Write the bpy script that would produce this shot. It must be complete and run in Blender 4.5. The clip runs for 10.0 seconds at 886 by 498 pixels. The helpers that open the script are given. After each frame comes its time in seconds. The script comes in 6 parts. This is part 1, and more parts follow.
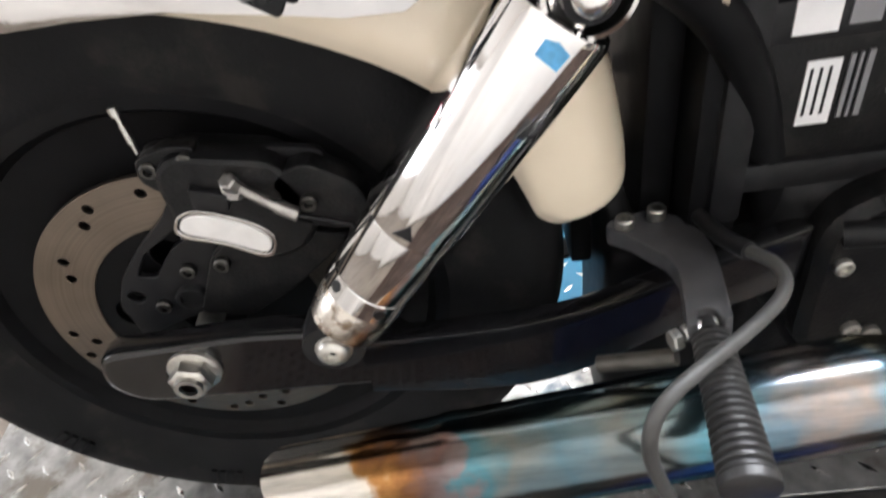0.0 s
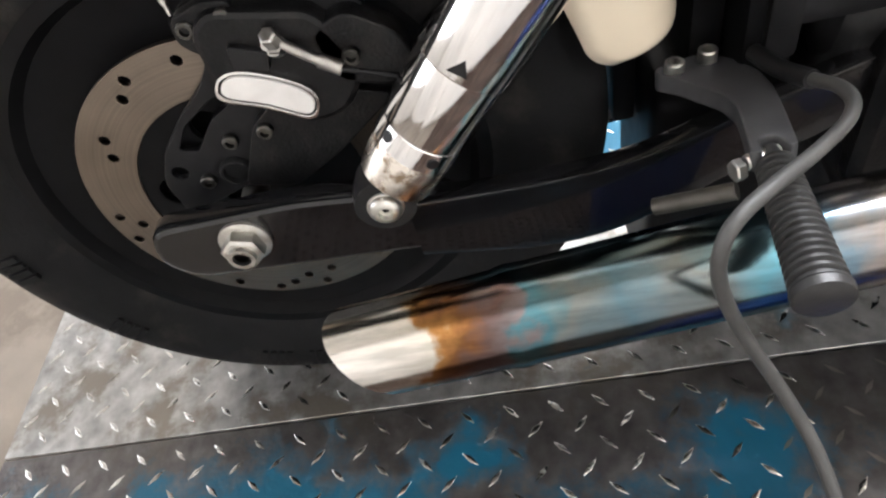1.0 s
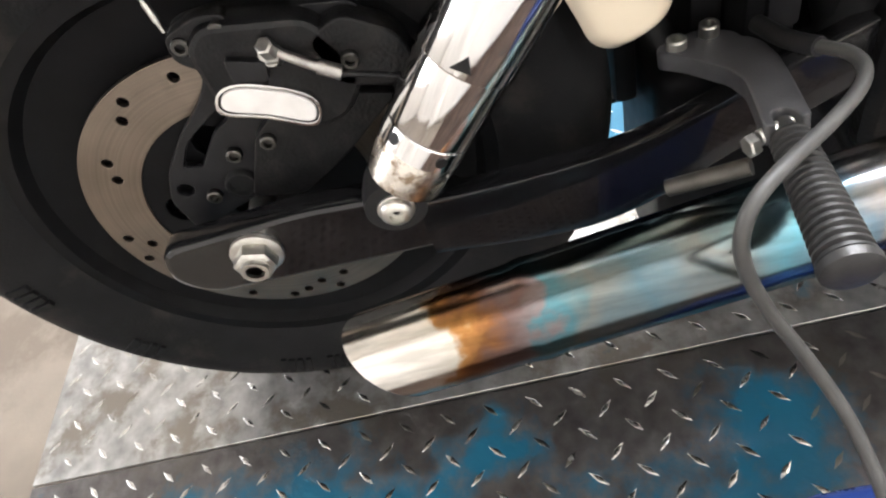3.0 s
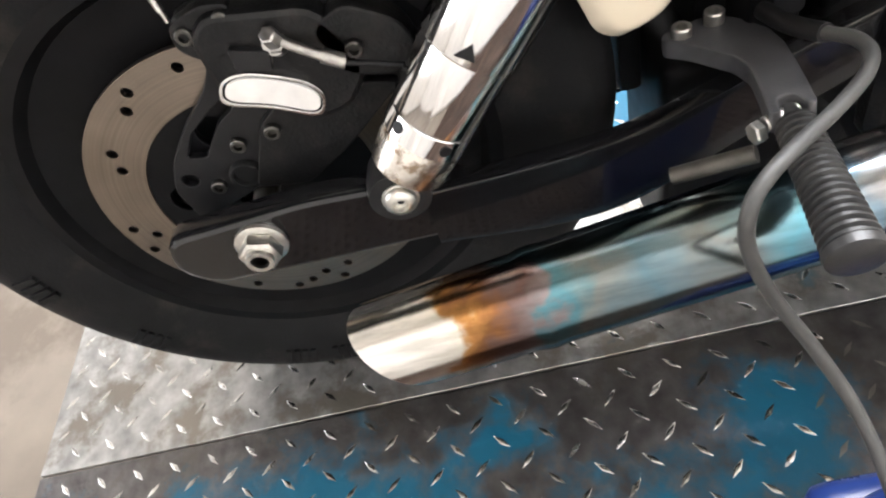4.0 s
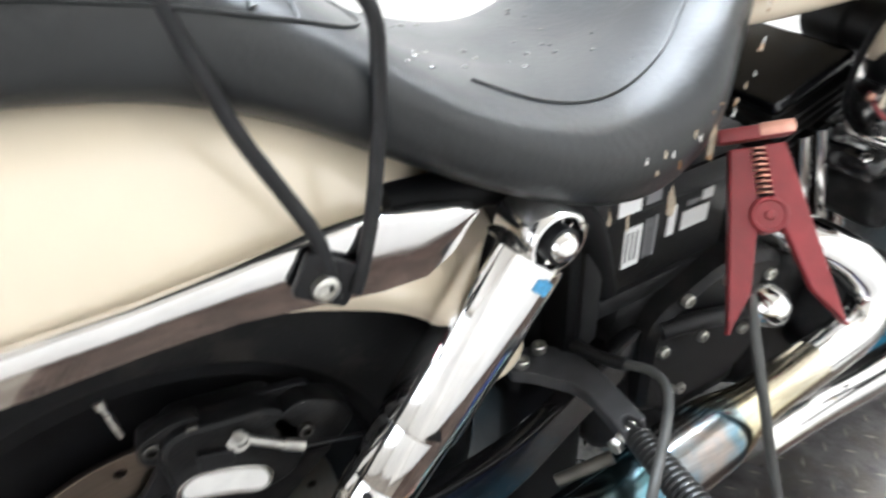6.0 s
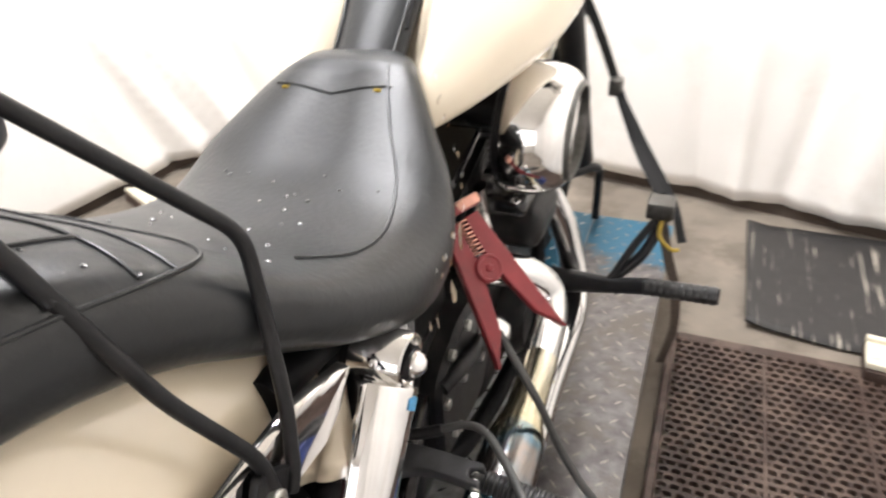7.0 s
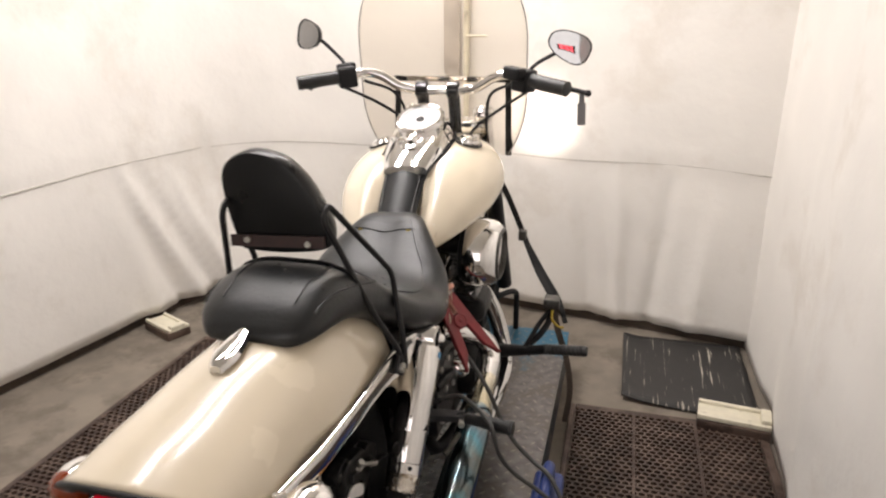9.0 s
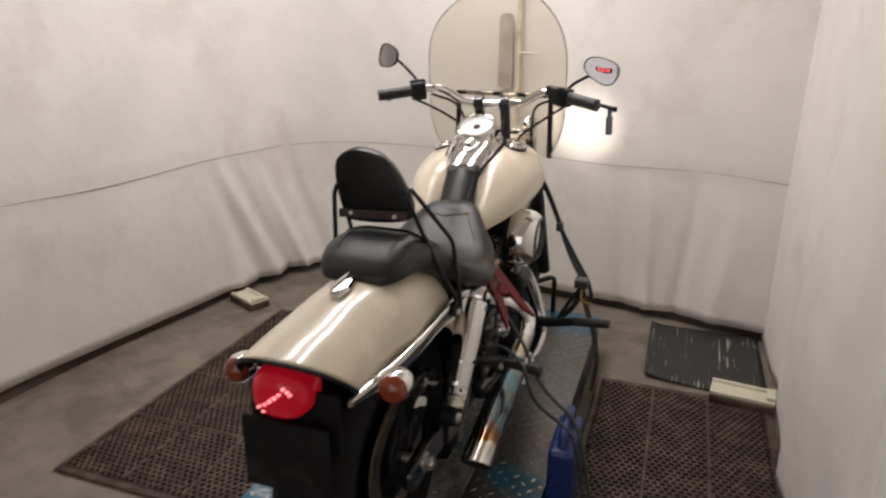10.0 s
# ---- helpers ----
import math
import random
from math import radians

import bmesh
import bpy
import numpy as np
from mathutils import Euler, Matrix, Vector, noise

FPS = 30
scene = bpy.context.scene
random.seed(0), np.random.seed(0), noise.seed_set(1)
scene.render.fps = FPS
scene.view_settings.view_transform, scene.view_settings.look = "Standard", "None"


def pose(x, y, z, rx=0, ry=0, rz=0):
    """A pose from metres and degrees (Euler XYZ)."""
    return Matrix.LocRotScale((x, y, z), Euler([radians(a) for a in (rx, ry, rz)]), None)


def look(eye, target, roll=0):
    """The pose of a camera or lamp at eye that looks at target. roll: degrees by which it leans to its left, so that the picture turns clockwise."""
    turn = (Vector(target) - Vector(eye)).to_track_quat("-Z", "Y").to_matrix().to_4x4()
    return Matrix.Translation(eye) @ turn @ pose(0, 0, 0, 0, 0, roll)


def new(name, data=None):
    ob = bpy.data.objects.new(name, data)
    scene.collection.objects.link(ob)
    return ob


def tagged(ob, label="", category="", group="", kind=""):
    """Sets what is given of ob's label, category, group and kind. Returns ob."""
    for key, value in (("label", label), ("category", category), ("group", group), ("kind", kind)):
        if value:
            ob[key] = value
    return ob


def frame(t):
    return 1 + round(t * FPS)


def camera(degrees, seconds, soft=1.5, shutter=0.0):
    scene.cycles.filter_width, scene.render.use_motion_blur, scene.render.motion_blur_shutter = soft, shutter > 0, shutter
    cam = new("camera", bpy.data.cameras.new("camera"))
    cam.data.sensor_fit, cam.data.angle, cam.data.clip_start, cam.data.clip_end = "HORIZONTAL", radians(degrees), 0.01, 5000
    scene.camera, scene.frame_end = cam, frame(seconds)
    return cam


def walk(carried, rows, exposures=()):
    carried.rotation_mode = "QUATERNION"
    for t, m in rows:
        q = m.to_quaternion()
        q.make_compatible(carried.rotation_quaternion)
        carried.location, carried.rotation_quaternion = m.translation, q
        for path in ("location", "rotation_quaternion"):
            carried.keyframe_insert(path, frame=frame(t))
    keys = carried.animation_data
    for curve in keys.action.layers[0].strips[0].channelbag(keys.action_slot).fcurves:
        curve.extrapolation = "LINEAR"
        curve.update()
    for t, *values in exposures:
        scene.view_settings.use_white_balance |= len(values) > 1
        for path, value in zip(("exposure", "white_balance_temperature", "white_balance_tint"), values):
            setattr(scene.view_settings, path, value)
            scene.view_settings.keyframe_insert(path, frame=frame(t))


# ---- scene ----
cam = camera(66.6, 10.0, 2.2, 0.4)
PATH = [
    (0, (0.496, 0.263, 0.713), (-1.011, 0.11, -0.593), -10.7),
    (0.5, (0.511, 0.242, 0.693), (-0.9, 0.064, -0.714), -13.5),
    (1, (0.522, 0.23, 0.683), (-0.809, 0.003, -0.793), -16.3),
    (1.5, (0.521, 0.229, 0.682), (-0.762, -0.014, -0.832), -18.6),
    (2, (0.515, 0.226, 0.686), (-0.78, -0.024, -0.817), -20.2),
    (2.5, (0.513, 0.224, 0.686), (-0.801, -0.013, -0.803), -21.0),
    (4, (0.516, 0.222, 0.684), (-0.778, -0.036, -0.819), -22.1),
    (4.5, (0.515, 0.23, 0.696), (-0.855, -0.032, -0.737), -21.8),
    (5, (0.521, 0.202, 0.757), (-0.916, 0.155, -0.633), -16.3),
    (5.5, (0.506, 0.102, 0.807), (-0.972, 0.582, -0.452), -5.3),
    (5.8, (0.489, 0.075, 0.845), (-0.986, 0.713, -0.345), -3.9),
    (6, (0.475, 0.078, 0.861), (-0.952, 0.831, -0.32), -3.7),
    (6.2, (0.438, 0.084, 0.871), (-0.862, 1.026, -0.322), -3.9),
    (7.3, (0.367, -0.118, 0.985), (-0.102, 1.534, -0.041), -3.5),
    (7.5, (0.377, -0.172, 1.004), (-0.03, 1.513, 0.008), -4.2),
    (8, (0.43, -0.308, 1.064), (-0.056, 1.447, 0.237), -7.2),
    (8.5, (0.498, -0.518, 1.124), (0.006, 1.279, 0.396), -2.8),
    (9, (0.493, -0.771, 1.163), (-0.002, 1.051, 0.502), -0.4),
    (9.5, (0.535, -0.97, 1.205), (0.023, 0.866, 0.599), 0.4),
    (10, (0.594, -1.145, 1.233), (-0.037, 0.638, 0.581), 0.3),
]
EXPOSURES = [(0, 1.68, 5900, 12), (2.5, 2.06, 6050, 12), (4.5, 2.12, 6000, 12), (5.5, 2.12, 5620, 8), (6.2, 1.68, 5650, 7), (7.3, 1.42, 6400, 14), (8, 1.37, 6500, 14), (8.5, 0.86, 6650, 15), (9, 0.36, 6620, 15), (9.5, -0.08, 6600, 15), (10, -0.29, 6580, 15)]
walk(cam, [(t, look(eye, target, roll)) for t, eye, target, roll in PATH], EXPOSURES)

# ---- world and light ----
world = bpy.data.worlds.new("world")
scene.world = world
world.use_nodes = True
world.node_tree.nodes["Background"].inputs[0].default_value = (1.0, 0.98, 0.95, 1)
world.node_tree.nodes["Background"].inputs[1].default_value = 0.25


def area_lamp(name, eye, target, sx, sy, power, colour):
    d = bpy.data.lights.new(name, "AREA")
    d.shape, d.size, d.size_y, d.energy, d.color = "RECTANGLE", sx, sy, power, colour
    ob = new(name, d)
    ob.matrix_world = look(eye, target)
    return ob


for name, at, width, power in (("tube_lamp_right", (-0.27, 1.12, 2.3), 0.035, 25), ("tube_lamp_left", (-0.72, 0.98, 2.3), 0.11, 15.5)):
    tube_ob = area_lamp(name, at, (at[0], at[1], 0), width, 2.0, power, (1.0, 0.98, 0.95))
    tube_ob.matrix_world = Matrix.Translation(at) @ Matrix.Rotation(radians(-13), 4, "Z")
# added fill from behind the viewer; the rear wall has no opening there
area_lamp("doorway_light", (0.05, -3.15, 1.35), (0.05, 0, 1.2), 2.4, 1.7, 15, (1.0, 0.98, 0.96))

# ---- materials ----


def material(name, colour, rough=0.5, metal=0.0, vary=0.15, scale=30.0, bump=0.05, bump_scale=200.0, coat=0.0, second=None, mix=0.0, mix_scale=6.0, rvary=0.1, spec=0.5, bump_dist=0.002):
    """A node material: base colour varied at two scales, roughness varied, fine relief."""
    m = bpy.data.materials.new(name)
    m.use_nodes = True
    n, l = m.node_tree.nodes, m.node_tree.links
    b = n["Principled BSDF"]
    tc = n.new("ShaderNodeTexCoord")
    n1 = n.new("ShaderNodeTexNoise")
    n1.inputs["Scale"].default_value, n1.inputs["Detail"].default_value = scale, 6
    l.new(tc.outputs["Object"], n1.inputs["Vector"])
    ramp = n.new("ShaderNodeValToRGB")
    ramp.color_ramp.elements[0].position, ramp.color_ramp.elements[1].position = 0.3, 0.7
    c = Vector(colour)
    ramp.color_ramp.elements[0].color = (*(c * (1 - vary)), 1)
    ramp.color_ramp.elements[1].color = (*[min(1, v) for v in c * (1 + vary)], 1)
    l.new(n1.outputs["Fac"], ramp.inputs["Fac"])
    out = ramp.outputs["Color"]
    if second:
        n2 = n.new("ShaderNodeTexNoise")
        n2.inputs["Scale"].default_value, n2.inputs["Detail"].default_value, n2.inputs["Roughness"].default_value = mix_scale, 8, 0.65
        l.new(tc.outputs["Object"], n2.inputs["Vector"])
        r2 = n.new("ShaderNodeValToRGB")
        r2.color_ramp.elements[0].position, r2.color_ramp.elements[1].position = 0.62 - mix * 0.3, 0.72 - mix * 0.3
        l.new(n2.outputs["Fac"], r2.inputs["Fac"])
        mx = n.new("ShaderNodeMix")
        mx.data_type = "RGBA"
        l.new(r2.outputs["Color"], mx.inputs["Factor"])
        l.new(out, mx.inputs["A"])
        mx.inputs["B"].default_value = (*second, 1)
        out = mx.outputs["Result"]
    l.new(out, b.inputs["Base Color"])
    mr = n.new("ShaderNodeMapRange")
    mr.inputs["To Min"].default_value, mr.inputs["To Max"].default_value = max(0.02, rough - rvary), min(1, rough + rvary)
    l.new(n1.outputs["Fac"], mr.inputs["Value"])
    l.new(mr.outputs["Result"], b.inputs["Roughness"])
    b.inputs["Metallic"].default_value = metal
    b.inputs["Coat Weight"].default_value = coat
    b.inputs["Coat Roughness"].default_value = 0.045
    b.inputs["Specular IOR Level"].default_value = spec
    if bump:
        n3 = n.new("ShaderNodeTexNoise")
        n3.inputs["Scale"].default_value, n3.inputs["Detail"].default_value = bump_scale, 4
        l.new(tc.outputs["Object"], n3.inputs["Vector"])
        bp = n.new("ShaderNodeBump")
        bp.inputs["Strength"].default_value, bp.inputs["Distance"].default_value = bump, bump_dist
        l.new(n3.outputs["Fac"], bp.inputs["Height"])
        l.new(bp.outputs["Normal"], b.inputs["Normal"])
    return m


CHROME = material("chrome", (0.82, 0.81, 0.8), 0.07, 1, 0.06, 25, 0.02, 120, rvary=0.04)
CHROME_WORN = material("worn_chrome", (0.62, 0.58, 0.52), 0.25, 1, 0.25, 60, 0.08, 300, second=(0.25, 0.19, 0.13), mix=0.4, mix_scale=70)
ZINC = material("zinc", (0.62, 0.61, 0.57), 0.36, 1, 0.15, 120, 0.08, 400)
STEEL = material("brake_steel", (0.22, 0.185, 0.15), 0.36, 1, 0.12, 20, 0.0, 500)


def turned_rings(m, y, z):
    """Fine rings worn into a disc about the axle."""
    n, l = m.node_tree.nodes, m.node_tree.links
    b = n["Principled BSDF"]
    tc = n.new("ShaderNodeTexCoord")
    sub_ = n.new("ShaderNodeVectorMath")
    sub_.operation, sub_.inputs[1].default_value = "SUBTRACT", (0, y, z)
    l.new(tc.outputs["Object"], sub_.inputs[0])
    mul = n.new("ShaderNodeVectorMath")
    mul.operation, mul.inputs[1].default_value = "MULTIPLY", (0, 1, 1)
    l.new(sub_.outputs[0], mul.inputs[0])
    ln = n.new("ShaderNodeVectorMath")
    ln.operation = "LENGTH"
    l.new(mul.outputs[0], ln.inputs[0])
    no = n.new("ShaderNodeTexNoise")
    no.noise_dimensions = "1D"
    no.inputs["Scale"].default_value, no.inputs["Detail"].default_value = 420, 5
    l.new(ln.outputs["Value"], no.inputs["W"])
    bp = n.new("ShaderNodeBump")
    bp.inputs["Strength"].default_value, bp.inputs["Distance"].default_value = 0.25, 0.0005
    l.new(no.outputs["Fac"], bp.inputs["Height"])
    l.new(bp.outputs["Normal"], b.inputs["Normal"])
    old = b.inputs["Base Color"].links[0].from_socket
    mx = n.new("ShaderNodeMix")
    mx.data_type, mx.blend_type = "RGBA", "MULTIPLY"
    mx.inputs["Factor"].default_value = 0.4
    l.new(old, mx.inputs["A"])
    l.new(no.outputs["Fac"], mx.inputs["B"])
    gain = n.new("ShaderNodeMix")
    gain.data_type, gain.blend_type = "RGBA", "MULTIPLY"
    gain.inputs["Factor"].default_value, gain.inputs["B"].default_value = 1.0, (1.35, 1.35, 1.35, 1)
    l.new(mx.outputs["Result"], gain.inputs["A"])
    l.new(gain.outputs["Result"], b.inputs["Base Color"])


turned_rings(STEEL, 0.012, 0.314)
BLACK_GLOSS = material("black_gloss", (0.007, 0.007, 0.008), 0.19, 0, 0.3, 20, 0.02, 80, coat=0.6, spec=0.35)
BLACK_SATIN = material("black_satin", (0.011, 0.011, 0.012), 0.4, 0, 0.3, 60, 0.12, 500, spec=0.25)
BLACK_CASE = material("black_case", (0.008, 0.008, 0.0085), 0.34, 0, 0.3, 40, 0.3, 350, spec=0.22, second=(0.016, 0.015, 0.014), mix=0.35, mix_scale=40)
RUBBER = material("tyre_rubber", (0.0105, 0.0105, 0.011), 0.68, 0, 0.25, 30, 0.25, 300, second=(0.024, 0.022, 0.02), mix=0.3, mix_scale=14, spec=0.16)
RUBBER_GREY = material("cable_rubber", (0.05, 0.05, 0.048), 0.5, 0, 0.2, 60, 0.1, 300)
BLACK_WHEEL = material("black_wheel_paint", (0.005, 0.005, 0.0055), 0.5, 0, 0.3, 40, 0.06, 300, spec=0.12)
GREY_SATIN = material("grey_satin_steel", (0.05, 0.05, 0.053), 0.5, 0, 0.25, 60, 0.12, 500)
GREY_STEEL = material("grimy_steel", (0.09, 0.085, 0.075), 0.5, 0.8, 0.3, 60, 0.15, 300)
RUBBER_PEG = material("peg_rubber", (0.022, 0.022, 0.022), 0.36, 0, 0.2, 60, 0.15, 300)
CREAM = material("cream_paint", (0.75, 0.66, 0.51), 0.26, 0, 0.04, 8, 0.0, 100, coat=1.0, rvary=0.04)
CREAM.node_tree.nodes["Principled BSDF"].inputs["Coat Roughness"].default_value = 0.11
LEATHER = material("black_leather", (0.0135, 0.0147, 0.0157), 0.37, 0, 0.3, 14, 0.22, 160, spec=0.43, rvary=0.12, second=(0.016, 0.0175, 0.0185), mix=0.35, mix_scale=9)
# darker than the seat: the backrest's shade is put into its colour
VINYL_SHADED = material("shaded_black_vinyl", (0.006, 0.0065, 0.007), 0.3, 0, 0.3, 14, 0.14, 160, spec=0.3, rvary=0.08)
WHITE_BADGE = material("badge_white", (0.75, 0.74, 0.72), 0.4, 0, 0.08, 60, 0.05)
RED_PLASTIC = material("red_plastic", (0.2, 0.02, 0.024), 0.42, 0, 0.15, 40, 0.08, 250)
COPPER = material("copper_jaw", (0.55, 0.3, 0.24), 0.4, 1, 0.2, 90, 0.1)
BLUE_PLASTIC = material("blue_plastic", (0.015, 0.035, 0.16), 0.3, 0, 0.15, 30, 0.05)
STRAP = material("strap_webbing", (0.006, 0.0058, 0.006), 0.85, 0, 0.3, 200, 0.3, 600)
CONCRETE = material("concrete", (0.215, 0.184, 0.148), 0.75, 0, 0.16, 9, 0.25, 120, second=(0.15, 0.125, 0.098), mix=0.4, mix_scale=3.5)
SHEET = material("white_sheet", (0.84, 0.81, 0.765), 0.85, 0, 0.04, 3, 0.32, 8, second=(0.78, 0.74, 0.685), mix=0.3, mix_scale=2.2, bump_dist=0.02)
SEAM = material("seam_thread", (0.52, 0.49, 0.44), 0.9, 0, 0.1, 60, 0.1)
ZINC_DARK = material("dull_zinc", (0.1, 0.097, 0.09), 0.4, 1, 0.25, 120, 0.1, 400)
BROWN_EDGE = material("brown_backrest_edge", (0.034, 0.014, 0.012), 0.5, 0, 0.3, 60, 0.15, 300)
HOSE_ZINC = material("grey_zinc", (0.38, 0.37, 0.35), 0.4, 1, 0.2, 150, 0.1, 400)
YELLOW = material("yellow_plastic", (0.36, 0.25, 0.02), 0.45, 0, 0.2, 80, 0.08)
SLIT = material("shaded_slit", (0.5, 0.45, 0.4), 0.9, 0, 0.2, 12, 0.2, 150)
SCREEN_EDGE = material("screen_edge", (0.22, 0.2, 0.18), 0.3, 0, 0.2, 40, 0.02)
BLUE_PATCH = material("patch_blue", (0.1, 0.34, 0.6), 0.35, 0, 0.2, 200, 0.02)
TORN = material("torn_backing", (0.5, 0.43, 0.33), 0.8, 0, 0.3, 90, 0.3, 300, second=(0.35, 0.17, 0.06), mix=0.4, mix_scale=80)
FADED = material("faded_webbing", (0.12, 0.095, 0.075), 0.8, 0, 0.25, 150, 0.3, 600)
GAP_SHADE = material("gap_shade_brown", (0.075, 0.055, 0.042), 0.85, 0, 0.3, 12, 0.3, 200)
MAT_RUBBER = material("brown_mat_rubber", (0.046, 0.026, 0.019), 0.55, 0, 0.25, 15, 0.2, 200, second=(0.1, 0.066, 0.05), mix=0.5, mix_scale=12)
RAMP_CREAM = material("cream_plastic", (0.74, 0.69, 0.55), 0.5, 0, 0.08, 25, 0.05, second=(0.45, 0.4, 0.32), mix=0.2, mix_scale=20)
LABEL_WHITE = material("label_white", (0.75, 0.75, 0.75), 0.45, 0, 0.05, 60, 0.02)
LABEL_GREY = material("label_grey", (0.2, 0.2, 0.21), 0.45, 0, 0.1, 60, 0.02)
WALL_GREY = material("pale_wall_paint", (0.74, 0.72, 0.68), 0.7, 0, 0.1, 4, 0.15, 120)
LOZENGE_DULL = material("dull_tread_steel", (0.26, 0.24, 0.22), 0.36, 0.9, 0.3, 30, 0.1, 300)
CEILING = material("ceiling_paint", (0.7, 0.68, 0.63), 0.9, 0, 0.06, 5, 0.15, 150)
MIRROR = material("mirror_glass", (0.44, 0.44, 0.44), 0.02, 1, 0.0, 20, 0.0, rvary=0.0)
RED_LED = bpy.data.materials.new("tail_lamp_glow")
RED_LED.use_nodes = True
_b = RED_LED.node_tree.nodes["Principled BSDF"]
_b.inputs["Base Color"].default_value, _b.inputs["Roughness"].default_value = (0.35, 0.005, 0.012, 1), 0.12
_b.inputs["Emission Color"].default_value, _b.inputs["Emission Strength"].default_value = (1, 0.012, 0.04, 1), 0.2
LED_DOT = bpy.data.materials.new("led_dot")
LED_DOT.use_nodes = True
LED_DOT.node_tree.nodes["Principled BSDF"].inputs["Emission Color"].default_value = (1, 0.16, 0.2, 1)
LED_DOT.node_tree.nodes["Principled BSDF"].inputs["Emission Strength"].default_value = 2.2
AMBER = material("amber_lens", (0.22, 0.035, 0.006), 0.15, 0, 0.15, 60, 0.0, coat=0.6)


def glass_material(name, colour, rough=0.02, alpha=1.0):
    m = bpy.data.materials.new(name)
    m.use_nodes = True
    b = m.node_tree.nodes["Principled BSDF"]
    b.inputs["Base Color"].default_value = (*colour, 1)
    b.inputs["Roughness"].default_value = rough
    b.inputs["Transmission Weight"].default_value = 1.0
    b.inputs["IOR"].default_value = 1.02
    return m


SCREEN = glass_material("tinted_screen", (0.84, 0.8, 0.74), 0.01)


WATER = material("water_drop", (0.03, 0.033, 0.036), 0.05, 0, 0.05, 60, 0.0, coat=1.0, rvary=0.02)


def heat_tinted():
    """Chrome turned straw, brown and blue by the heat along the silencer, dimmed for dark reflections."""
    m = material("heat_tinted_chrome", (0.8, 0.8, 0.8), 0.17, 1, 0.05, 25, 0.05, 120, rvary=0.06)
    n, l = m.node_tree.nodes, m.node_tree.links
    b = n["Principled BSDF"]
    tc = n.new("ShaderNodeTexCoord")
    sep = n.new("ShaderNodeSeparateXYZ")
    l.new(tc.outputs["Object"], sep.inputs[0])
    no = n.new("ShaderNodeTexNoise")
    no.inputs["Scale"].default_value, no.inputs["Detail"].default_value = 22, 6
    l.new(tc.outputs["Object"], no.inputs["Vector"])
    mul = n.new("ShaderNodeMath")
    mul.operation, mul.inputs[1].default_value = "MULTIPLY_ADD", 0.13
    l.new(no.outputs["Fac"], mul.inputs[0])
    l.new(sep.outputs["Y"], mul.inputs[2])
    mr = n.new("ShaderNodeMapRange")
    mr.inputs["From Min"].default_value, mr.inputs["From Max"].default_value = 0.125, 0.825
    l.new(mul.outputs[0], mr.inputs["Value"])
    r = n.new("ShaderNodeValToRGB")
    r.color_ramp.elements[0].position, r.color_ramp.elements[0].color = 0.0, (0.86, 0.84, 0.8, 1)
    r.color_ramp.elements[1].position, r.color_ramp.elements[1].color = 1.0, (0.85, 0.82, 0.76, 1)
    for p, c in ((0.128, (0.86, 0.82, 0.74)), (0.142, (0.5, 0.25, 0.08)), (0.162, (0.26, 0.12, 0.05)), (0.185, (0.17, 0.11, 0.1)), (0.21, (0.2, 0.17, 0.17)), (0.222, (0.08, 0.2, 0.24)), (0.26, (0.2, 0.215, 0.205)), (0.33, (0.12, 0.2, 0.24)), (0.4, (0.2, 0.21, 0.2)), (0.47, (0.12, 0.3, 0.37)), (0.52, (0.17, 0.25, 0.31)), (0.56, (0.36, 0.31, 0.28)), (0.6, (0.18, 0.3, 0.38)), (0.64, (0.7, 0.62, 0.42))):
        e = r.color_ramp.elements.new(p)
        e.color = (*c, 1)
    l.new(mr.outputs["Result"], r.inputs["Fac"])
    # long streaks and blotches that paint dark, mottled reflections into the colour
    mp = n.new("ShaderNodeMapping")
    mp.inputs["Scale"].default_value = (70, 9, 70)
    l.new(tc.outputs["Object"], mp.inputs["Vector"])
    st = n.new("ShaderNodeTexNoise")
    st.inputs["Scale"].default_value, st.inputs["Detail"].default_value, st.inputs["Roughness"].default_value = 1.0, 6, 0.6
    l.new(mp.outputs["Vector"], st.inputs["Vector"])
    sr = n.new("ShaderNodeValToRGB")
    sr.color_ramp.elements[0].position, sr.color_ramp.elements[0].color = 0.36, (0.3, 0.3, 0.28, 1)
    sr.color_ramp.elements[1].position, sr.color_ramp.elements[1].color = 0.6, (1, 1, 1, 1)
    l.new(st.outputs["Fac"], sr.inputs["Fac"])
    mx = n.new("ShaderNodeMix")
    mx.data_type, mx.blend_type = "RGBA", "MULTIPLY"
    mx.inputs["Factor"].default_value = 0.6
    l.new(r.outputs["Color"], mx.inputs["A"])
    l.new(sr.outputs["Color"], mx.inputs["B"])
    l.new(mx.outputs["Result"], b.inputs["Base Color"])
    return m


HEAT = heat_tinted()


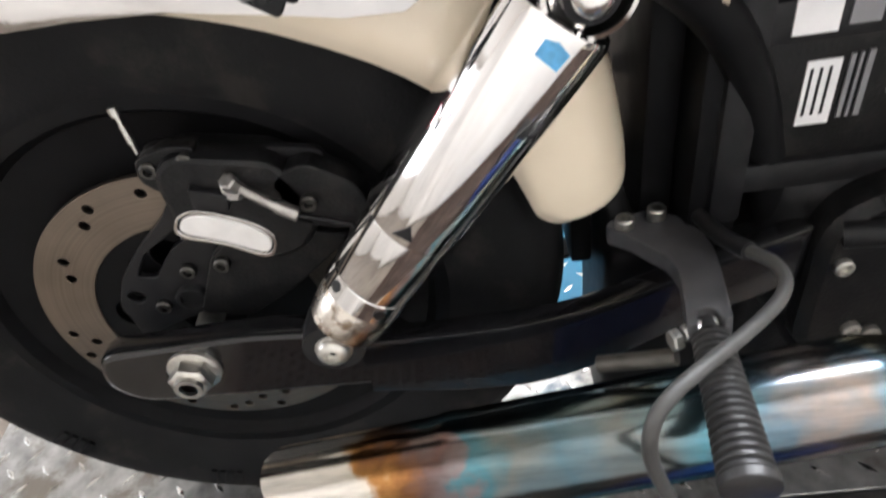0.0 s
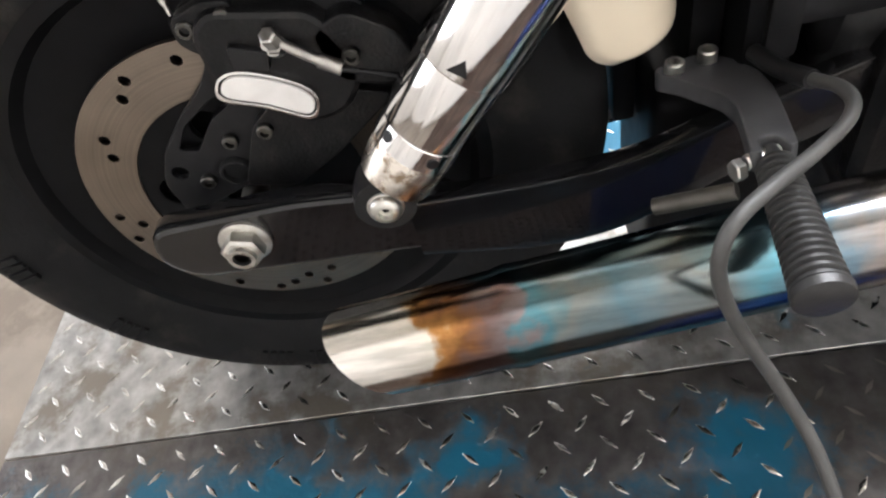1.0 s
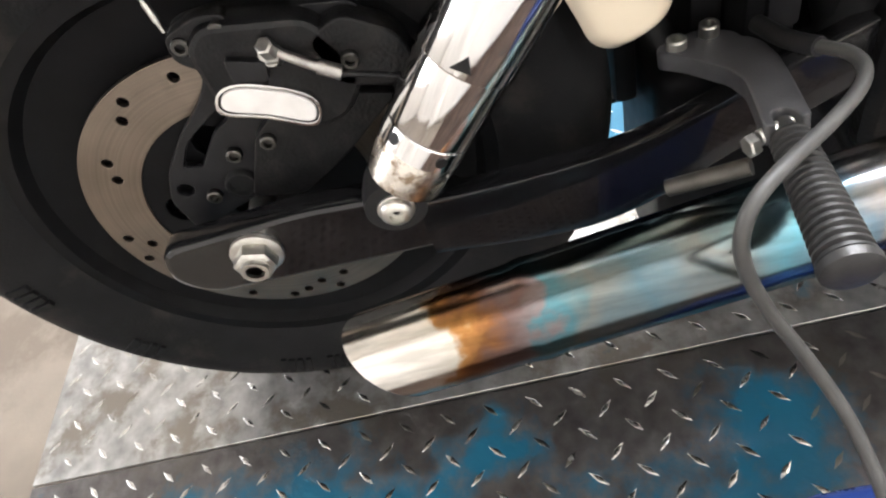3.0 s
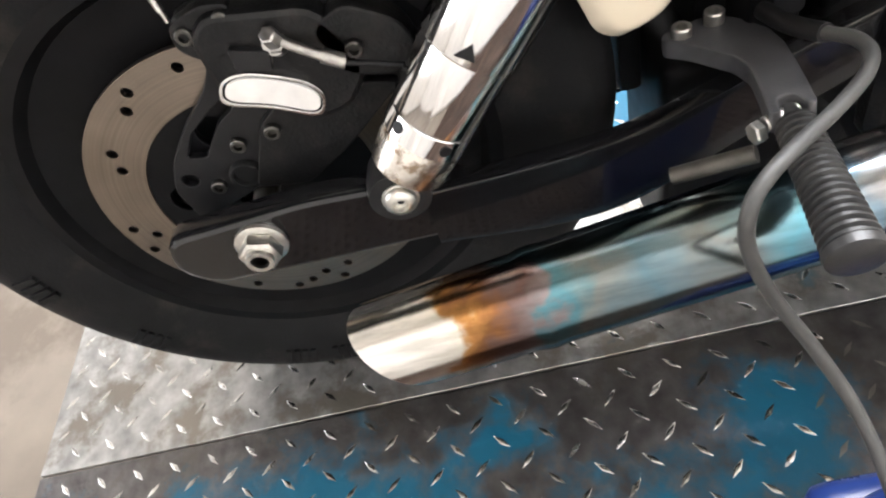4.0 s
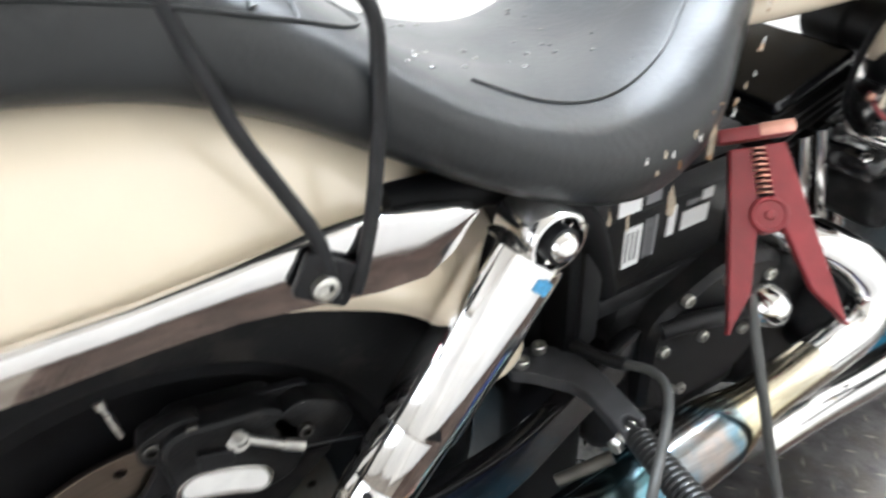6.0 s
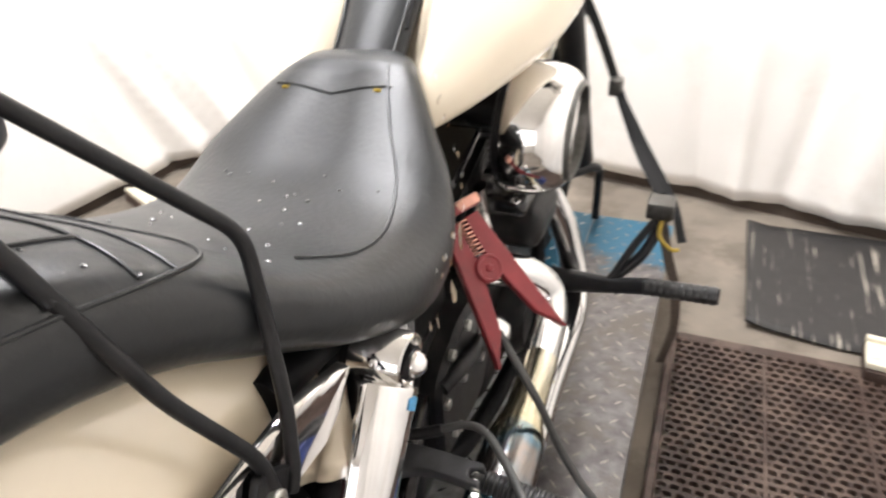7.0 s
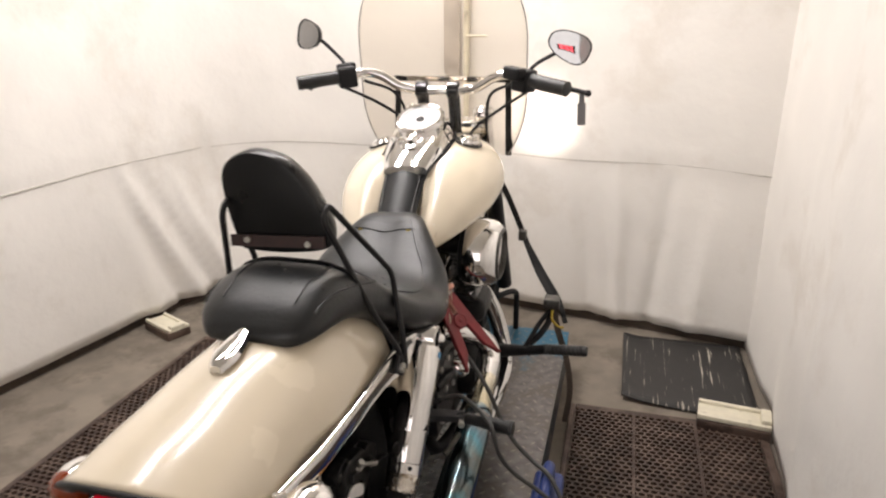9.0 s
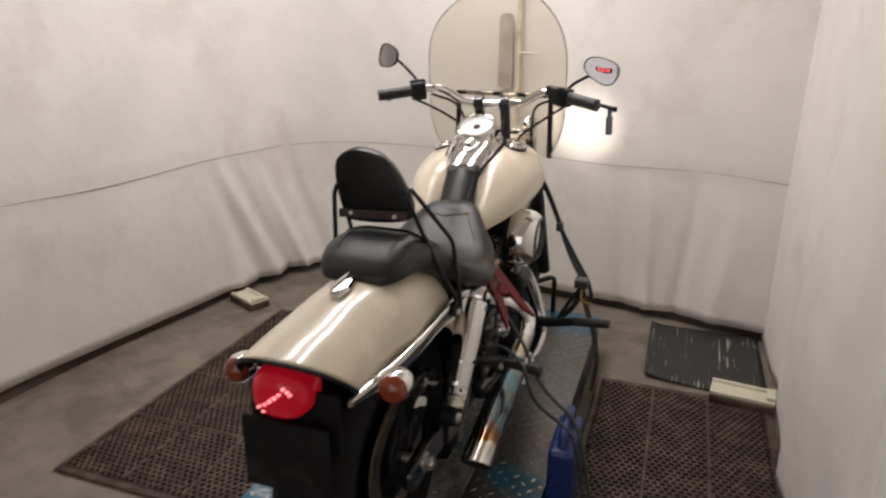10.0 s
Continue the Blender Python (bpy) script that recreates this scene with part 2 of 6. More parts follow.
def deck_paint(name, base, dirt, xs, ys, ye):
    """Bare worn tread plate with blue paint left on it: more or less of it across xs, ys and ye (from, to, change from, change to)."""
    m = material(name, base, 0.36, 0.85, 0.32, 38, 0.4, 110, second=dirt, mix=0.42, mix_scale=11)
    n, l = m.node_tree.nodes, m.node_tree.links
    b = n["Principled BSDF"]
    old = b.inputs["Base Color"].links[0].from_socket
    tc = n.new("ShaderNodeTexCoord")
    no = n.new("ShaderNodeTexNoise")
    no.inputs["Scale"].default_value, no.inputs["Detail"].default_value, no.inputs["Roughness"].default_value = 5.5, 10, 0.68
    l.new(tc.outputs["Object"], no.inputs["Vector"])
    sep = n.new("ShaderNodeSeparateXYZ")
    l.new(tc.outputs["Object"], sep.inputs[0])
    total = no.outputs["Fac"]
    for axis, (v0, v1, c0, c1) in (("X", xs), ("Y", ys), ("Y", ye)):
        g = n.new("ShaderNodeMapRange")
        for key, val in (("From Min", v0), ("From Max", v1), ("To Min", c0), ("To Max", c1)):
            g.inputs[key].default_value = val
        l.new(sep.outputs[axis], g.inputs["Value"])
        ad = n.new("ShaderNodeMath")
        l.new(total, ad.inputs[0])
        l.new(g.outputs["Result"], ad.inputs[1])
        total = ad.outputs[0]
    r = n.new("ShaderNodeValToRGB")
    r.color_ramp.elements[0].position, r.color_ramp.elements[1].position = 0.47, 0.58
    l.new(total, r.inputs["Fac"])
    mx = n.new("ShaderNodeMix")
    mx.data_type = "RGBA"
    l.new(r.outputs["Color"], mx.inputs["Factor"])
    l.new(old, mx.inputs["A"])
    mx.inputs["B"].default_value = (0.012, 0.115, 0.2, 1)
    l.new(mx.outputs["Result"], b.inputs["Base Color"])
    mt = n.new("ShaderNodeMapRange")
    mt.inputs["To Min"].default_value, mt.inputs["To Max"].default_value = 0.85, 0.1
    l.new(r.outputs["Color"], mt.inputs["Value"])
    l.new(mt.outputs["Result"], b.inputs["Metallic"])
    return m


DECK = deck_paint("worn_blue_tread_plate", (0.145, 0.138, 0.138), (0.13, 0.12, 0.108), (0.1, 0.22, -0.08, 0.09), (0.45, 0.65, 0.0, -0.3), (1.1, 1.5, -0.05, 0.4))
# bare steel, made lighter to carry bright reflections on the left plate
BARE = deck_paint("bare_tread_plate", (0.45, 0.455, 0.45), (0.27, 0.25, 0.22), (-0.22, -0.1, 0.05, -0.35), (0.12, 0.26, 0.0, 0.3), (1.02, 1.12, 0.0, 0.5))
LOZENGE = material("worn_bright_steel", (0.66, 0.66, 0.64), 0.25, 1, 0.2, 40, 0.1, 300, second=(0.3, 0.29, 0.27), mix=0.4, mix_scale=6)
BLUE_PAINT = material("blue_paint", (0.012, 0.022, 0.03), 0.5, 0, 0.25, 20, 0.1, 150, second=(0.09, 0.07, 0.055), mix=0.3, mix_scale=12)


def marbled_mat():
    m = material("marbled_mat", (0.03, 0.028, 0.027), 0.6, 0, 0.25, 30, 0.15, 200)
    n, l = m.node_tree.nodes, m.node_tree.links
    b = n["Principled BSDF"]
    old = b.inputs["Base Color"].links[0].from_socket
    tc = n.new("ShaderNodeTexCoord")
    mp = n.new("ShaderNodeMapping")
    mp.inputs["Scale"].default_value = (150, 4.5, 7)
    l.new(tc.outputs["Object"], mp.inputs["Vector"])
    no = n.new("ShaderNodeTexNoise")
    no.inputs["Scale"].default_value, no.inputs["Detail"].default_value = 1.0, 6
    l.new(mp.outputs["Vector"], no.inputs["Vector"])
    r = n.new("ShaderNodeValToRGB")
    r.color_ramp.elements[0].position, r.color_ramp.elements[1].position = 0.625, 0.68
    l.new(no.outputs["Fac"], r.inputs["Fac"])
    mx = n.new("ShaderNodeMix")
    mx.data_type = "RGBA"
    l.new(r.outputs["Color"], mx.inputs["Factor"])
    l.new(old, mx.inputs["A"])
    mx.inputs["B"].default_value = (0.55, 0.5, 0.42, 1)
    l.new(mx.outputs["Result"], b.inputs["Base Color"])
    return m


MARBLED = marbled_mat()

# ---- mesh helpers ----


def part(name, bm, mat, parent=None, label="", sharp=38):
    """Links a bmesh as one mesh object under a thing or under a part."""
    bmesh.ops.recalc_face_normals(bm, faces=bm.faces)
    me = bpy.data.meshes.new(name)
    bm.to_mesh(me)
    bm.free()
    return finish(name, me, mat, parent, label, sharp)


def finish(name, me, mat, parent=None, label="", sharp=38):
    me.polygons.foreach_set("use_smooth", [True] * len(me.polygons))
    me.set_sharp_from_angle(angle=radians(sharp))
    me.materials.clear()
    me.materials.append(mat)
    ob = new(name, me)
    if parent:
        ob.parent = parent
    if label:
        tagged(ob, label)
    return ob


def thing(name, label, category, group="", at=(0, 0, 0)):
    ob = new(name)
    ob.location = at
    ob.empty_display_size = 0.1
    return tagged(ob, label, category, group)


def B():
    return bmesh.new()


def box(bm, lo, hi, bevel=0.0, m=None, seg=2):
    c = [(a + b) / 2 for a, b in zip(lo, hi)]
    s = [abs(b - a) for a, b in zip(lo, hi)]
    mat = (m or Matrix()) @ Matrix.Translation(c) @ Matrix.Diagonal((*s, 1))
    r = bmesh.ops.create_cube(bm, size=1, matrix=mat)
    if bevel:
        es = list({e for v in r["verts"] for e in v.link_edges})
        bmesh.ops.bevel(bm, geom=es, offset=bevel, segments=seg, profile=0.6, affect="EDGES")
    return bm


def frame_along(d):
    d = Vector(d).normalized()
    up = Vector((0, 0, 1)) if abs(d.z) < 0.95 else Vector((0, 1, 0))
    a = d.cross(up).normalized()
    return a, a.cross(d).normalized()


def loft(bm, rings, cap=True, closed=True):
    vs = [[bm.verts.new(p) for p in r] for r in rings]
    n = len(vs[0])
    for a, b in zip(vs, vs[1:]):
        for i in range(n if closed else n - 1):
            j = (i + 1) % n
            bm.faces.new((a[i], a[j], b[j], b[i]))
    if cap and closed:
        for r in (vs[0], vs[-1]):
            try:
                bm.faces.new(r)
            except ValueError:
                pass
    return bm


def lathe(bm, profile, origin, axis, seg=32, cap=True, a0=0.0):
    """profile: (distance along the axis, radius)."""
    o, d = Vector(origin), Vector(axis).normalized()
    u, v = frame_along(d)
    rings = [[o + d * h + (u * math.cos(a0 + 2 * math.pi * i / seg) + v * math.sin(a0 + 2 * math.pi * i / seg)) * max(r, 1e-4) for i in range(seg)] for h, r in profile]
    return loft(bm, rings, cap)


def cyl(bm, p0, p1, r, r1=None, seg=20, edge=0.0):
    p0, p1 = Vector(p0), Vector(p1)
    L, r1 = (p1 - p0).length, r if r1 is None else r1
    prof = [(0, r), (L, r1)] if not edge else [(0, r - edge), (edge, r), (L - edge, r1), (L, r1 - edge)]
    return lathe(bm, prof, p0, p1 - p0, seg)


def spline(pts, n=8):
    """A smooth line through points."""
    P = [Vector(p) for p in pts]
    P = [2 * P[0] - P[1]] + P + [2 * P[-1] - P[-2]]
    out = []
    for i in range(1, len(P) - 2):
        a, b, c, d = P[i - 1 : i + 3]
        for k in range(n):
            t = k / n
            out.append(0.5 * (2 * b + (c - a) * t + (2 * a - 5 * b + 4 * c - d) * t * t + (3 * b - a - 3 * c + d) * t**3))
    return out + [P[-2]]


def tube(bm, pts, r, seg=14, radii=None, cap=True):
    P = [Vector(p) for p in pts]
    d = (P[1] - P[0]).normalized()
    u, v = frame_along(d)
    rings = []
    for i, p in enumerate(P):
        t = (P[min(i + 1, len(P) - 1)] - P[max(i - 1, 0)]).normalized()
        u = (u - t * u.dot(t)).normalized()
        w = t.cross(u)
        q = radii[i] if radii else r
        rings.append([p + (u * math.cos(2 * math.pi * k / seg) + w * math.sin(2 * math.pi * k / seg)) * q for k in range(seg)])
    return loft(bm, rings, cap)


def bent(pts, r, n=5):
    """Straight runs with rounded bends between them."""
    P = [Vector(p) for p in pts]
    out = [P[0]]
    for i in range(1, len(P) - 1):
        a, b = P[i - 1] - P[i], P[i + 1] - P[i]
        k = min(r, a.length * 0.45, b.length * 0.45)
        a, b = P[i] + a.normalized() * k, P[i] + b.normalized() * k
        out += [a * (1 - j / n) ** 2 + P[i] * 2 * (j / n) * (1 - j / n) + b * (j / n) ** 2 for j in range(n + 1)]
    return out + [P[-1]]


def ribbon(bm, pts, width, thick, side=(1, 0, 0)):
    """A flat strap along points, its width across side."""
    P, s = [Vector(p) for p in pts], Vector(side).normalized()
    rings = []
    for i, p in enumerate(P):
        t = (P[min(i + 1, len(P) - 1)] - P[max(i - 1, 0)]).normalized()
        w = (s - t * s.dot(t)).normalized()
        nrm = t.cross(w)
        rings.append([p + w * a * width / 2 + nrm * b * thick / 2 for a, b in ((-1, -1), (1, -1), (1, 1), (-1, 1))])
    return loft(bm, rings)


def ball(bm, c, r, seg=16, m=None):
    r = r if isinstance(r, (tuple, list)) else (r, r, r)
    bmesh.ops.create_uvsphere(bm, u_segments=seg, v_segments=seg // 2 + 2, radius=1, matrix=Matrix.Translation(c) @ (m or Matrix()) @ Matrix.Diagonal((*r, 1)))
    return bm


def plate(name, outlines, m, thick, mat, parent=None, label="", bevel=0.0):
    """A flat plate with holes: outlines in the plane of m (x, y), thick along its z, centred."""
    cu = bpy.data.curves.new(name, "CURVE")
    cu.dimensions, cu.fill_mode, cu.extrude = "2D", "BOTH", max(thick / 2 - bevel, 1e-4)
    cu.bevel_depth, cu.bevel_resolution, cu.offset = bevel, 1 if bevel else 0, -bevel
    for o in outlines:
        s = cu.splines.new("POLY")
        s.points.add(len(o) - 1)
        for p, q in zip(s.points, o):
            p.co = (q[0], q[1], 0, 1)
        s.use_cyclic_u = True
    tmp = bpy.data.objects.new(name, cu)
    me = bpy.data.meshes.new_from_object(tmp)
    bpy.data.objects.remove(tmp)
    me.name = name
    me.transform(m)
    return finish(name, me, mat, parent, label)


def ring2(r, n=32, c=(0, 0), a0=0.0):
    return [(c[0] + r * math.cos(a0 + 2 * math.pi * i / n), c[1] + r * math.sin(a0 + 2 * math.pi * i / n)) for i in range(n)]


def rounded(pts, r, n=4):
    """A closed outline with its corners rounded."""
    out, P = [], [Vector((*p, 0)) for p in pts]
    for i, p in enumerate(P):
        a, b = P[i - 1] - p, P[(i + 1) % len(P)] - p
        k = min(r, a.length * 0.45, b.length * 0.45)
        a, b = p + a.normalized() * k, p + b.normalized() * k
        for j in range(n + 1):
            t = j / n
            q = a * (1 - t) ** 2 + p * 2 * t * (1 - t) + b * t * t
            out.append((q.x, q.y))
    return out


def side_plane(x):
    """The plane at x in which (a, b) is (y, z) of the world, seen from the right."""
    return Matrix(((0, 0, 1, x), (1, 0, 0, 0), (0, 1, 0, 0), (0, 0, 0, 1)))


def bolt(name, at, axis, r, h, mat, parent, hexed=False, socket=True, label=""):
    """A screw head: hexagon or cap, with its socket."""
    bm = B()
    d = Vector(axis).normalized()
    if hexed:
        lathe(bm, [(0, r * 1.35), (h * 0.25, r * 1.35), (h * 0.26, r), (h * 0.92, r), (h, r * 0.85)], at, d, 6 if not socket else 12)
        if not socket:
            lathe(bm, [(-h * 0.05, r * 1.4), (h * 0.25, r * 1.4)], at, d, 20)
    else:
        lathe(bm, [(0, r), (h * 0.85, r), (h, r * 0.85), (h, r * 0.55), (h * 0.5, r * 0.5)] if socket else [(0, r), (h * 0.6, r * 0.95), (h * 0.9, r * 0.6), (h, r * 0.1)], at, d, 18)
    return part(name, bm, mat, parent, label)


# ---- the booth ----
FLOOR_Z = -0.18
YSPLIT = -0.8
bm = B()
box(bm, (-4, -4, FLOOR_Z - 0.1), (4, 5, FLOOR_Z))
tagged(part("floor", bm, CONCRETE), "stained beige concrete workshop floor", "floor", kind="structure")
bm = B()
box(bm, (-4, -4, 2.4), (4, 5, 2.5))
tagged(part("ceiling", bm, CEILING), "plain off-white ceiling over the booth", "ceiling", kind="structure")


def sheet_wall(name, line, z0, z1, seed, amp=0.02, folds=7.0, hem=0.035, seam=0.57, lean=0.0, ridges=()):
    """A hung white sheet along a line on the floor, with folds, a hem and a sewn seam, backed by a wall."""
    P = spline([(x, y, 0) for x, y in line], 40)
    rows = 56
    L = [0.0]
    for a, b in zip(P, P[1:]):
        L.append(L[-1] + (b - a).length)
    bm, grid = B(), []
    for k in range(rows + 1):
        z = z0 + (z1 - z0) * k / rows
        ring = []
        for i, p in enumerate(P):
            t = (P[min(i + 1, len(P) - 1)] - P[max(i - 1, 0)]).normalized()
            nrm = Vector((-t.y, t.x, 0))
            s = L[i]
            fall = 1 - k / rows
            w = noise.noise((s * folds, seed, z * 0.6)) * amp * (0.25 + fall * 1.2)
            w += noise.noise((s * 1.7, seed + 9, z * 1.1)) * amp * 1.6
            for s0, slant, height, depth, width in ridges:
                u_ = (s - s0 - slant * (z - z0)) / (width * (1 + 0.6 * noise.noise((s0 * 7, z * 2.3, seed))))
                w += depth * math.exp(-u_ * u_) * max(0.0, 1 - ((z - z0) / height) ** 1.5)
            w += noise.noise((s * 6 + z * 3, seed + 4, z * 2.5)) * amp * 0.3
            zs = seam + 0.03 * noise.noise((s * 1.3, seed, 0))
            w += 0.006 if z < zs else 0.0
            ring.append(p + nrm * (w - lean * fall) + Vector((0, 0, z + (0.006 * noise.noise((s * 2, seed, 5)) if k == 0 else 0))))
        grid.append(ring)
    loft(bm, grid, cap=False, closed=False)
    ob = part(name, bm, SHEET, None, "", 80)
    so = ob.modifiers.new("thickness", "SOLIDIFY")
    so.thickness, so.offset = 0.004, 0
    if seam > 0:
        k = min(range(rows + 1), key=lambda q: abs(z0 + (z1 - z0) * q / rows - seam))
        sb = B()
        tube(sb, [p + Vector(((b_ - a_).y, -(b_ - a_).x, 0)).normalized() * 0.004 + Vector((0, 0, seam + 0.03 * noise.noise((s_ * 1.3, seed, 0)) - z0 - (z1 - z0) * k / rows)) for p, a_, b_, s_ in zip(grid[k], P, P[1:] + [P[-1] * 2 - P[-2]], L)], 0.003, 6)
        part("seam", sb, SEAM, ob, "grey sewn seam across the sheet")
    return tagged(ob, "hung white cloth sheet with soft folds and grime", "wall", kind="structure")


sheet_wall("wall_front", [(-1.9, -3.2), (-1.8, -1.4), (-1.71, 0.4), (-1.6, 1.25), (-1.5, 1.75), (-1.38, 2.03), (-1.15, 2.17), (-0.8, 2.21), (-0.05, 2.18), (0.5, 2.08), (1.08, 1.96)], FLOOR_Z + 0.05, 2.41, 3.1, 0.014, 2.3, ridges=[(4.86, -0.25, 0.5, -0.022, 0.05), (5.0, -0.42, 0.66, 0.03, 0.032), (5.1, -0.5, 0.72, -0.034, 0.028), (5.2, -0.52, 0.8, 0.03, 0.026), (5.3, -0.45, 0.62, -0.036, 0.03), (5.42, -0.3, 0.9, 0.03, 0.04), (5.6, 0.1, 0.8, -0.02, 0.06), (3.6, 0.3, 1.0, 0.012, 0.15), (2.2, -0.2, 1.4, -0.015, 0.2), (6.2, 0.2, 1.3, 0.012, 0.1), (7.1, -0.1, 0.7, 0.02, 0.03), (7.23, -0.05, 0.9, -0.022, 0.035), (7.36, 0.08, 0.8, 0.02, 0.03), (7.54, 0.1, 0.6, -0.02, 0.04)])
sheet_wall("wall_right", [(1.05, 2.0), (1.04, 1.6), (1.02, 1.0), (1.0, 0.2), (1.02, -0.3), (1.05, YSPLIT)], FLOOR_Z + 0.02, 2.41, 11.3, 0.012, 1.6, seam=-3, ridges=[(0.5, 0.05, 2.0, 0.02, 0.12), (1.1, -0.05, 1.6, -0.025, 0.1), (1.6, 0.1, 2.2, 0.03, 0.14), (2.1, -0.08, 1.8, -0.03, 0.12), (2.5, 0.06, 2.4, 0.03, 0.1)])
bm = B()
box(bm, (1.25, -3.3, FLOOR_Z), (1.35, YSPLIT + 0.3, 2.4))
tagged(part("wall_side", bm, WALL_GREY), "plain pale painted wall beside the booth", "wall", kind="structure")
bm = B()
box(bm, (-2.2, -3.4, FLOOR_Z), (1.5, -3.3, 2.4))
tagged(part("wall_rear", bm, WALL_GREY), "plain pale painted wall behind the booth", "wall", kind="structure")
# dark strips paint the shade in the gap under the sheets
for nm, line in (("baseboard_left", [(-1.94, -3.2), (-1.84, -1.4), (-1.75, 0.4), (-1.64, 1.25), (-1.53, 1.8), (-1.41, 2.24)]), ("baseboard_front", [(-1.46, 2.21), (-0.9, 2.26), (-0.05, 2.22), (0.5, 2.125), (1.12, 1.995)])):
    bm = B()
    P = spline([(x, y, 0) for x, y in line], 10)
    loft(bm, [[p + Vector((0, 0.0, FLOOR_Z)), p + Vector((0, 0.02, FLOOR_Z)), p + Vector((0, 0.02, FLOOR_Z + 0.13)), p + Vector((0, 0, FLOOR_Z + 0.13))] for p in P])
    tagged(part(nm, bm, GAP_SHADE), "dark strip standing in for the shaded gap below the hung sheet", "baseboard", kind="structure")

# ---- motorcycle lift ----
DECK_X0, DECK_X1, DECK_Y0, DECK_Y1 = -0.42, 0.345, -0.44, 1.62
SEAM_X = 0.138
lift = thing("motorcycle_lift", "low steel motorcycle lift with worn blue tread plate", "lift")
for nm, x0, x1, z in (("deck_plate", DECK_X0, SEAM_X - 0.0012, 0.0), ("deck_plate", SEAM_X + 0.0012, DECK_X1, -0.001)):
    bm = B()
    box(bm, (x0, DECK_Y0, z - 0.006), (x1, DECK_Y1, z), 0.0008, seg=1)
    part(nm, bm, BARE if x0 < 0 else DECK, lift)
for x0, x1 in ((DECK_X0, DECK_X0 + 0.04), (DECK_X1 - 0.04, DECK_X1 - 0.002)):
    bm = B()
    box(bm, (x0, DECK_Y0 + 0.01, FLOOR_Z + 0.03), (x1, DECK_Y1, -0.0075), 0.003)
    part("side_rail", bm, BLUE_PAINT, lift, "blue painted steel side rail")
for y in (DECK_Y0 + 0.3, 0.6, DECK_Y1 - 0.2):
    bm = B()
    box(bm, (DECK_X0 + 0.05, y, FLOOR_Z), (DECK_X1 - 0.05, y + 0.06, -0.0075), 0.003)
    part("cross_beam", bm, BLUE_PAINT, lift)


def lozenges():
    """The raised bars of the tread plate, turned one way and the other by turns."""
    bm = B()
    pitch = 0.0245
    prof = ((-0.013, 0, 0), (0, -0.0034, 0), (0.013, 0, 0), (0, 0.0034, 0), (-0.006, 0, 0.0016), (0.006, 0, 0.0016))
    faces = ((0, 1, 4), (1, 5, 4), (1, 2, 5), (2, 3, 5), (3, 4, 5), (3, 0, 4))
    ny, nx = int((DECK_Y1 - DECK_Y0) / pitch), int((DECK_X1 - DECK_X0) / pitch)
    sets = {False: ([], []), True: ([], [])}
    for j in range(ny):
        for i in range(nx):
            x, y = DECK_X0 + 0.018 + i * pitch, DECK_Y0 + 0.018 + j * pitch
            if (i + j) % 2 or abs(x - SEAM_X) < 0.006:
                continue
            a = radians(45 if i % 2 else -45) + random.uniform(-0.05, 0.05)
            worn = x > SEAM_X and 0.5 < y + random.uniform(-0.08, 0.08)
            verts, polys = sets[worn]
            ca, sa, k = math.cos(a), math.sin(a), len(verts)
            wear = random.uniform(0.55, 1.0) * (0.5 if worn else 1.0)
            z0 = 0.0 if x < SEAM_X else -0.001
            verts += [(x + px * ca - py * sa, y + px * sa + py * ca, z0 - 0.0002 + pz * wear) for px, py, pz in prof]
            polys += [tuple(k + q for q in f) for f in faces]
    for worn, (verts, polys) in sets.items():
        me = bpy.data.meshes.new("tread_bar")
        me.from_pydata(verts, [], polys)
        ob = finish("tread_bar", me, LOZENGE_DULL if worn else LOZENGE, lift, "dull flattened tread bars" if worn else "raised bright steel tread bars", 60)
        tagged(ob, kind="stuff")


lozenges()

vice = thing("wheel_vice", "black steel tube hoop standing on the lift deck", "wheel clamp")
for sx in (0.14, -0.11):
    bm = B()
    tube(bm, bent([(sx, 1.6, 0.002), (sx, 1.6, 0.15), (sx - 0.01, 1.56, 0.175), (sx - 0.06 * (1 if sx > 0 else -1), 1.5, 0.17)], 0.03), 0.011, 14)
    part("hoop", bm, BLACK_SATIN, vice)

# ---- motorcycle ----
CX = 0.015
AX = Vector((CX, 0.012, 0.314))
bike = thing("motorcycle", "cream and chrome cruiser motorcycle strapped upright on a lift", "motorcycle")


